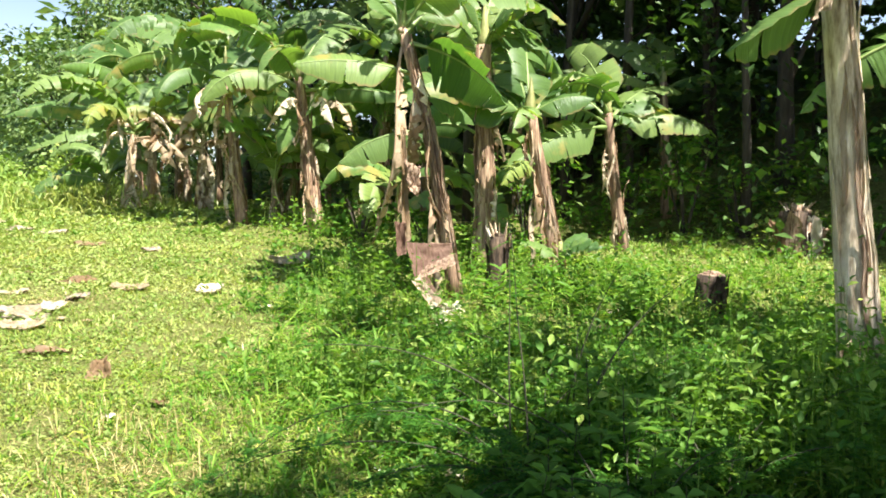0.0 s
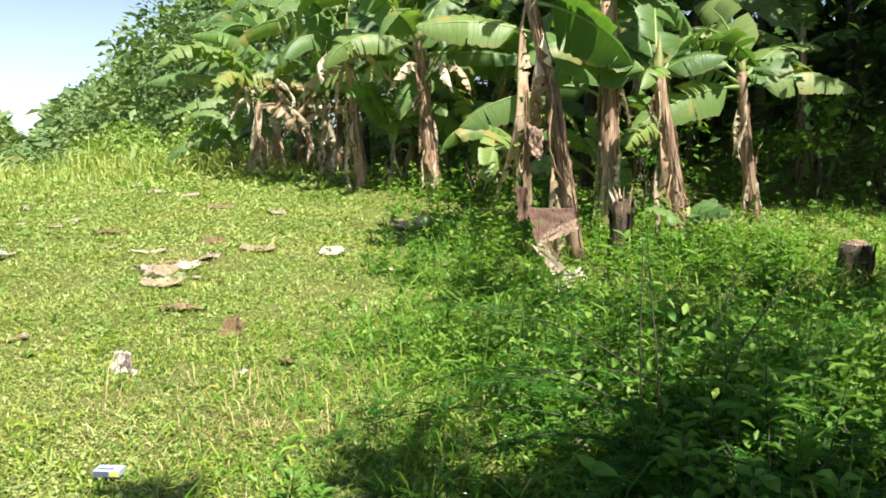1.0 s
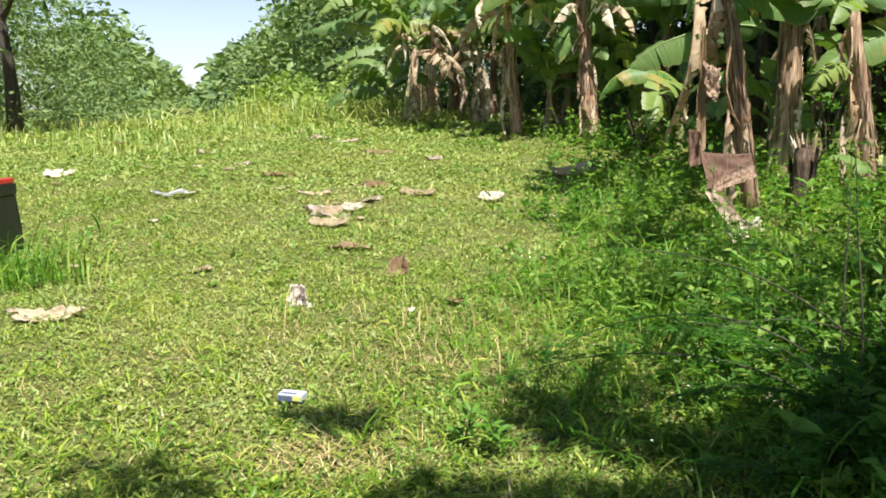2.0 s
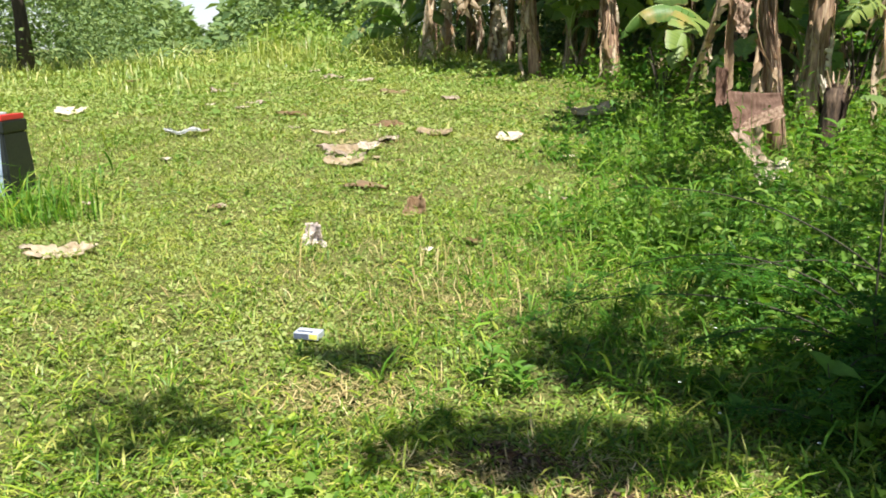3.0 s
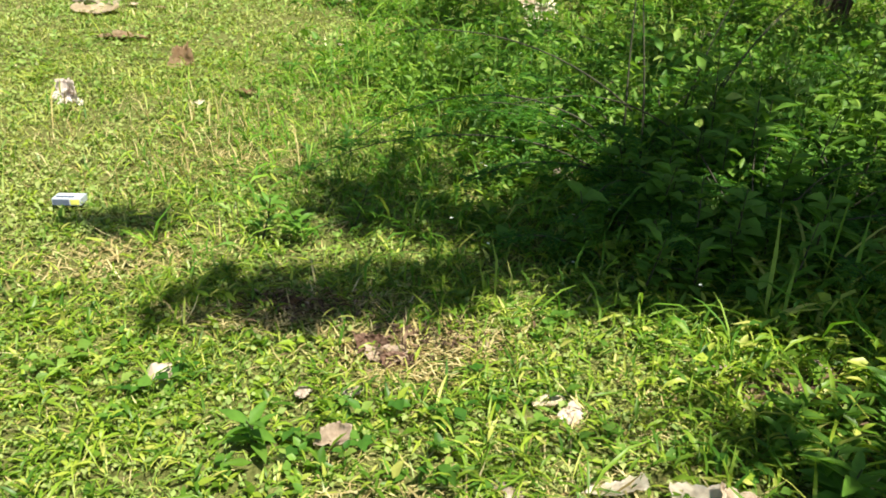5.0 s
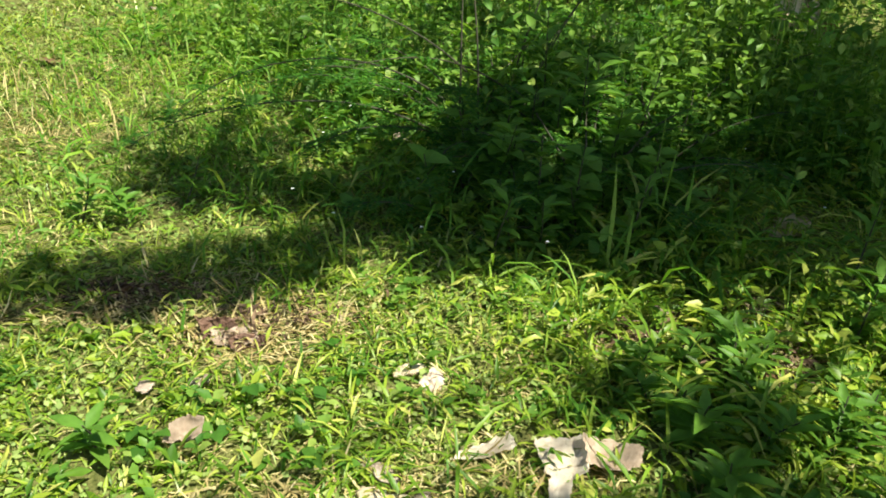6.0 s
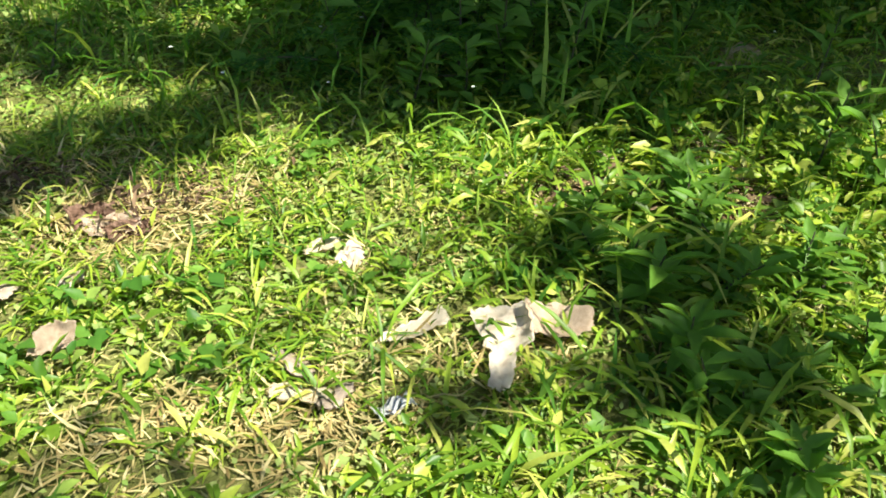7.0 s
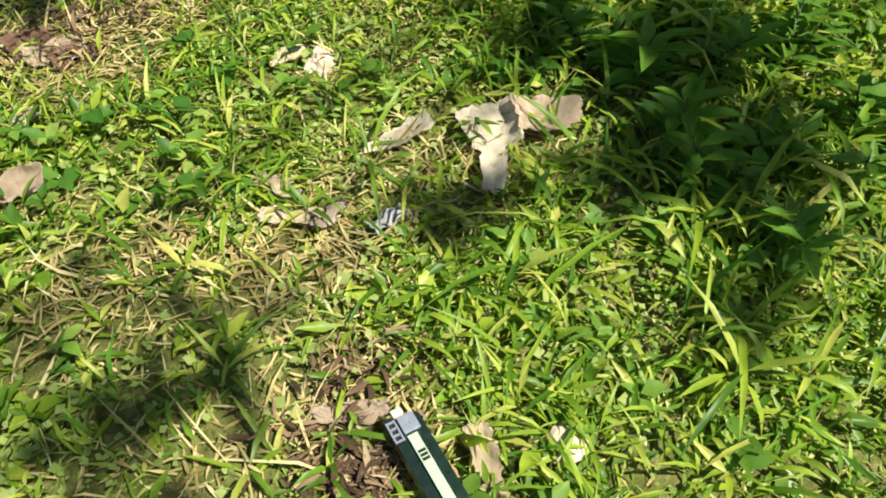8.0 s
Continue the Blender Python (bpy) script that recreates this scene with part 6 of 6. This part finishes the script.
# a broad pale sheath, crumpled and folded, by the path
for k, (tl, tr, br, bl, bulge, mat) in enumerate((
        ((0.705, 1.245, 0.05), (0.81, 1.185, 0.07), (0.745, 1.085, 0.045), (0.672, 1.135, 0.03), 0.035, CREAM),
        ((0.79, 1.19, 0.075), (0.915, 1.135, 0.06), (0.865, 1.075, 0.03), (0.77, 1.11, 0.05), 0.04, TANSHEATH),
        ((0.685, 1.13, 0.045), (0.725, 1.105, 0.045), (0.66, 1.02, 0.03), (0.633, 1.045, 0.03), 0.01, CREAM),
        ((0.535, 1.265, 0.03), (0.65, 1.255, 0.06), (0.65, 1.205, 0.045), (0.51, 1.235, 0.025), 0.02, CREAM))):
    up = Vector((0, 0, SLOPE * 1.15 + 0.03))
    folded_sheet(*(Vector(p) + up for p in (tl, tr, br, bl)), bulge, "pale cream folded piece of dry banana sheath", 680 + k, mat, 0.004, 0.012, 2.2, "dry_sheath", "dry sheath", "pale sheath by the path", leafy=0.25)
# a curled brown dead leaf and a smooth tan one beside the path
for k, (x, y, dx, up) in enumerate(((0.12, 1.79, 0.05, 0.05), (0.15, 1.755, 0.06, 0.035), (0.175, 1.73, 0.05, 0.03))):
    z = ground_z(x, y) + 0.02
    folded_sheet((x - dx, y + 0.02, z + up), (x + dx, y + 0.01, z + up * 0.8), (x + dx * 0.8, y - 0.02, z), (x - dx * 0.8, y - 0.015, z), 0.03, "curled reddish brown dead leaf in trodden grass", 690 + k, (SHEATH_RED, TANSHEATH, SHEATH_RED)[k], 0.002, 0.015, 5.0, "dry_leaf", "dry leaf", "dry leaves on the lawn", leafy=0.4)
z = ground_z(0.0, 1.45) + 0.03
folded_sheet((-0.02, 1.475, z + 0.04), (0.045, 1.46, z + 0.05), (0.035, 1.425, z + 0.01), (-0.045, 1.43, z), 0.015, "smooth tan dead leaf propped in the grass", 695, TANSHEATH, 0.002, 0.006, 2.0, "dry_leaf", "dry leaf", "dry leaves on the lawn", leafy=0.5)


def crumpled(x, y, r, label, seed, mat, name="crumpled_paper", category="waste paper"):
    g = random.Random(seed)
    bm = bmesh.new()
    bmesh.ops.create_icosphere(bm, subdivisions=3, radius=r)
    for vert in bm.verts:
        n = noise.fractal(vert.co * (9 / r * 0.06) + Vector((seed, 0, 0)), 0.9, 2.2, 4)
        vert.co *= 1 + 0.85 * n + g.uniform(-0.12, 0.12)
        vert.co.z *= 0.75
    ob = part(name, bm, mat, None, label)
    tagged(ob, label, category)
    ob.matrix_basis = pose(x, y, ground_z(x, y) + r * 0.6, 10, 20, seed * 40)
    return ob


for k, (dx, w, h, lean) in enumerate(((-0.02, 0.11, 0.1, 0.02), (0.015, 0.09, 0.06, -0.04))):
    x, y = -1.13 + dx, 3.95 - 0.03 * k
    z = ground_z(x, y) + 0.01
    folded_sheet((x - w * 0.35, y + lean, z + h), (x + w * 0.3, y + lean, z + h * 0.9), (x + w * 0.5, y - 0.03, z), (x - w * 0.5, y - 0.03, z), 0.05, "crumpled pinkish white paper lying on the lawn", 41 + k, RAG, 0.002, 0.03, 4.0, "crumpled_paper", "waste paper", "")
crumpled(-0.41, 1.78, 0.03, "small crumpled white paper on trodden grass", 5, PAPER)
crumpled(0.56, 1.49, 0.026, "small crumpled white paper in the grass", 7, PAPER)
crumpled(0.49, 0.65, 0.024, "small pale crumpled scrap in the grass", 9, PAPER)
husk(-2.94, 6.52, ground_z(-2.94, 6.52) + 0.05, 5, 0, -8, 0.34, 0.12, 1.2, "white plastic wrapper lying on the lawn", 12, "plastic_wrapper", "wrapper", 0.002, PLASTIC_WHITE)

# striped wrapper by the path
root = thing("striped_wrapper", (0.48, 1.09, ground_z(0.48, 1.09) + 0.02), "flat white wrapper with dark stripes in the grass", "wrapper", rz=12)
def crinkled(x0, x1, y0, y1, lift):
    """A thin crinkled rectangle of film."""
    bm = bmesh.new()
    rows = []
    for a in range(15):
        row = []
        for b in range(5):
            x, y = x0 + (x1 - x0) * a / 14, y0 + (y1 - y0) * b / 4
            row.append(bm.verts.new((x, y + 0.004 * math.sin(x * 160), lift + 0.006 * math.sin(x * 140 + y * 90) + 0.004 * math.sin(y * 260 + x * 60))))
        rows.append(row)
    for p, q in zip(rows, rows[1:]):
        for b in range(4):
            bm.faces.new((p[b], q[b], q[b + 1], p[b + 1]))
    bmesh.ops.solidify(bm, geom=bm.faces[:], thickness=0.0008)
    return bm


film = part("film", crinkled(-0.036, 0.036, -0.017, 0.017, 0.01), PLASTIC_WHITE, root)
for k in range(3):
    part("stripe", crinkled(-0.026 + 0.008 * k, 0.028 - 0.004 * k, -0.0125 + 0.0105 * k, -0.0085 + 0.0105 * k, 0.0115), NAVY, root)

# carton on the lawn
root = thing("small_carton", (-0.86, 2.78, ground_z(-0.86, 2.78) + 0.025), "small pale blue carton with a yellow corner on the lawn", "carton", rz=-8)
bm = bmesh.new()
box(bm, 0, 0, 0.012, 0.1, 0.06, 0.026, 0.004)
part("body", bm, BLUEWHITE, root)
bm = bmesh.new()
box(bm, 0.03, -0.031, 0.013, 0.03, 0.003, 0.018)
part("yellow_panel", bm, YELLOW, root)
bm = bmesh.new()
box(bm, -0.018, -0.031, 0.012, 0.056, 0.003, 0.02)
part("dark_panel", bm, NAVY, root)
for k in range(2):
    bm = bmesh.new()
    box(bm, -0.008 + 0.012 * k, -0.013 + 0.022 * k, 0.0265, 0.06, 0.008, 0.003)
    part("print_bar", bm, WHITE if k else NAVY, root)

# tan sheath piece lying before the banana row
z = ground_z(0.58, 7.95) + 0.05
folded_sheet((0.43, 8.02, z + 0.06), (0.75, 8.1, z + 0.13), (0.74, 7.93, z + 0.05), (0.42, 7.88, z), 0.03, "broad tan piece of dry sheath before the banana row", 46, LITTER, 0.004, 0.015, 3.0, "dry_sheath", "dry sheath", "dry leaves on the lawn")
# tufts of long grass beside the box
tuft_rng = np.random.default_rng(31)
for x, y, n in ((-2.78, 4.1, 110), (-3.0, 4.3, 90), (-2.55, 4.25, 50)):
    v, f = blades(n, tuft_rng.normal(x, 0.09, n), tuft_rng.normal(y, 0.08, n), tuft_rng.uniform(0.12, 0.34, n), tuft_rng.uniform(0.006, 0.011, n), np.abs(tuft_rng.normal(0.45, 0.3, n)), tuft_rng.uniform(0.3, 1.2, n), tuft_rng)
    tagged(new("grass_tuft", mesh_tris("grass_tuft", v, f, TALLGRASS)), "tuft of long arching green grass beside the box", "grass", "grass tufts")

# box with a coloured lid
bx, by = -3.4, 4.72
root = thing("lidded_box", (bx, by, ground_z(bx, by) - 0.03), "pale blue box with black side and red lid in grass", "box", rz=3)
bm = bmesh.new()
rings = []
for zz, sx, sy in ((0, 0.18, 0.15), (0.2, 0.175, 0.145), (0.42, 0.16, 0.13)):
    rings.append([bm.verts.new((sx * a, sy * c, zz)) for a, c in ((-1, -1), (1, -1), (1, 1), (-1, 1))])
for lo, hi in zip(rings, rings[1:]):
    for q in range(4):
        bm.faces.new((lo[q], lo[(q + 1) % 4], hi[(q + 1) % 4], hi[q]))
bm.faces.new(list(reversed(rings[0])))
bm.faces.new(rings[-1])
bmesh.ops.bevel(bm, geom=bm.edges[:], offset=0.008, segments=2, affect="EDGES")
part("body", bm, BLACK, root)
bm = bmesh.new()
box(bm, -0.01, 0, 0, 0.29, 0.006, 0.36, 0.002)
panel = part("front_panel", bm, SCUFFED_BLUE, root, "pale blue scuffed front panel")
panel.matrix_basis = pose(0, -0.1425, 0.21, -2.8, 0, 0)
bm = bmesh.new()
box(bm, 0, 0, 0.455, 0.33, 0.27, 0.07, 0.01)
lid = part("lid", bm, BLACK, root, "black lid")
bm = bmesh.new()
box(bm, -0.05, -0.01, 0.512, 0.2, 0.25, 0.04, 0.008)
part("lid_panel", bm, WHITE, lid, "white lid panel")
bm = bmesh.new()
box(bm, 0.075, 0.0, 0.505, 0.04, 0.24, 0.024, 0.006)
part("lid_latch", bm, BLACK, lid)
bm = bmesh.new()
box(bm, 0.13, 0.0, 0.51, 0.05, 0.25, 0.034, 0.006)
part("lid_corner", bm, RED, lid, "red lid corner")
bm = bmesh.new()
box(bm, -0.06, -0.137, 0.45, 0.2, 0.006, 0.05, 0.002)
part("lid_band", bm, RED, lid, "red front band")

# dark case with a label strip, at the viewer's feet
cx, cy = 0.305, 0.777
root = thing("torch_case", (cx, cy, ground_z(cx, cy) + 0.03), "dark green plastic case with a silver clip and pale label strip", "case", rz=-94)
root.scale = (0.78, 0.8, 0.8)
bm = bmesh.new()
box(bm, 0.1, 0.009, 0.02, 0.2, 0.064, 0.038, 0.018)
part("body", bm, DARKGREEN, root)
bm = bmesh.new()
box(bm, 0.12, 0.008, 0.0445, 0.15, 0.018, 0.003, 0.001)
strip = part("label_strip", bm, PALEGREEN, root, "pale green label strip")
for k in range(3):
    bm = bmesh.new()
    box(bm, 0.08 + 0.008 * k, 0.008, 0.0468, 0.005, 0.013, 0.0014)
    part("print_bar", bm, BLACK, strip)
bm = bmesh.new()
box(bm, 0.024, 0.012, 0.0455, 0.034, 0.03, 0.006, 0.002)
clip = part("clip", bm, SILVER, root, "silver metal clip")
# ladder-like bracket beside the clip
for y0 in (-0.008, -0.022):
    bm = bmesh.new()
    box(bm, 0.028, y0, 0.0445, 0.042, 0.0035, 0.005, 0.001)
    part("bracket_rail", bm, SILVER, root, "pale grey bracket rail")
for k in range(4):
    bm = bmesh.new()
    box(bm, 0.0095 + 0.0125 * k, -0.015, 0.0445, 0.0035, 0.0105, 0.004, 0.0008)
    part("bracket_rung", bm, SILVER, root)
bm = bmesh.new()
box(bm, 0.024, -0.015, 0.0405, 0.05, 0.02, 0.003)
part("bracket_bed", bm, BLACK, root)
bm = bmesh.new()
box(bm, -0.004, 0.004, 0.04, 0.014, 0.02, 0.012, 0.004)
part("end_cap", bm, CREAM, root, "cream end cap")
# tan sheet of dead leaf beside the case; the mould there darkens as shade
z = ground_z(0.25, 0.83) + 0.025
folded_sheet((0.222, 0.868, z + 0.015), (0.315, 0.815, z + 0.02), (0.3, 0.79, z + 0.008), (0.212, 0.838, z), 0.012, "torn tan dead leaf lying beside the dark case", 697, TANSHEATH, 0.002, 0.01, 5.0, "dry_leaf", "dry leaf", "dry leaves on the lawn", leafy=0.35)
z = ground_z(0.37, 0.69) + 0.03
folded_sheet((0.382, 0.735, z + 0.02), (0.415, 0.715, z + 0.02), (0.385, 0.64, z), (0.352, 0.655, z + 0.005), 0.015, "crumpled pale dead leaf beside the dark case", 698, LITTER, 0.002, 0.012, 5.0, "dry_leaf", "dry leaf", "dry leaves on the lawn", leafy=0.3)
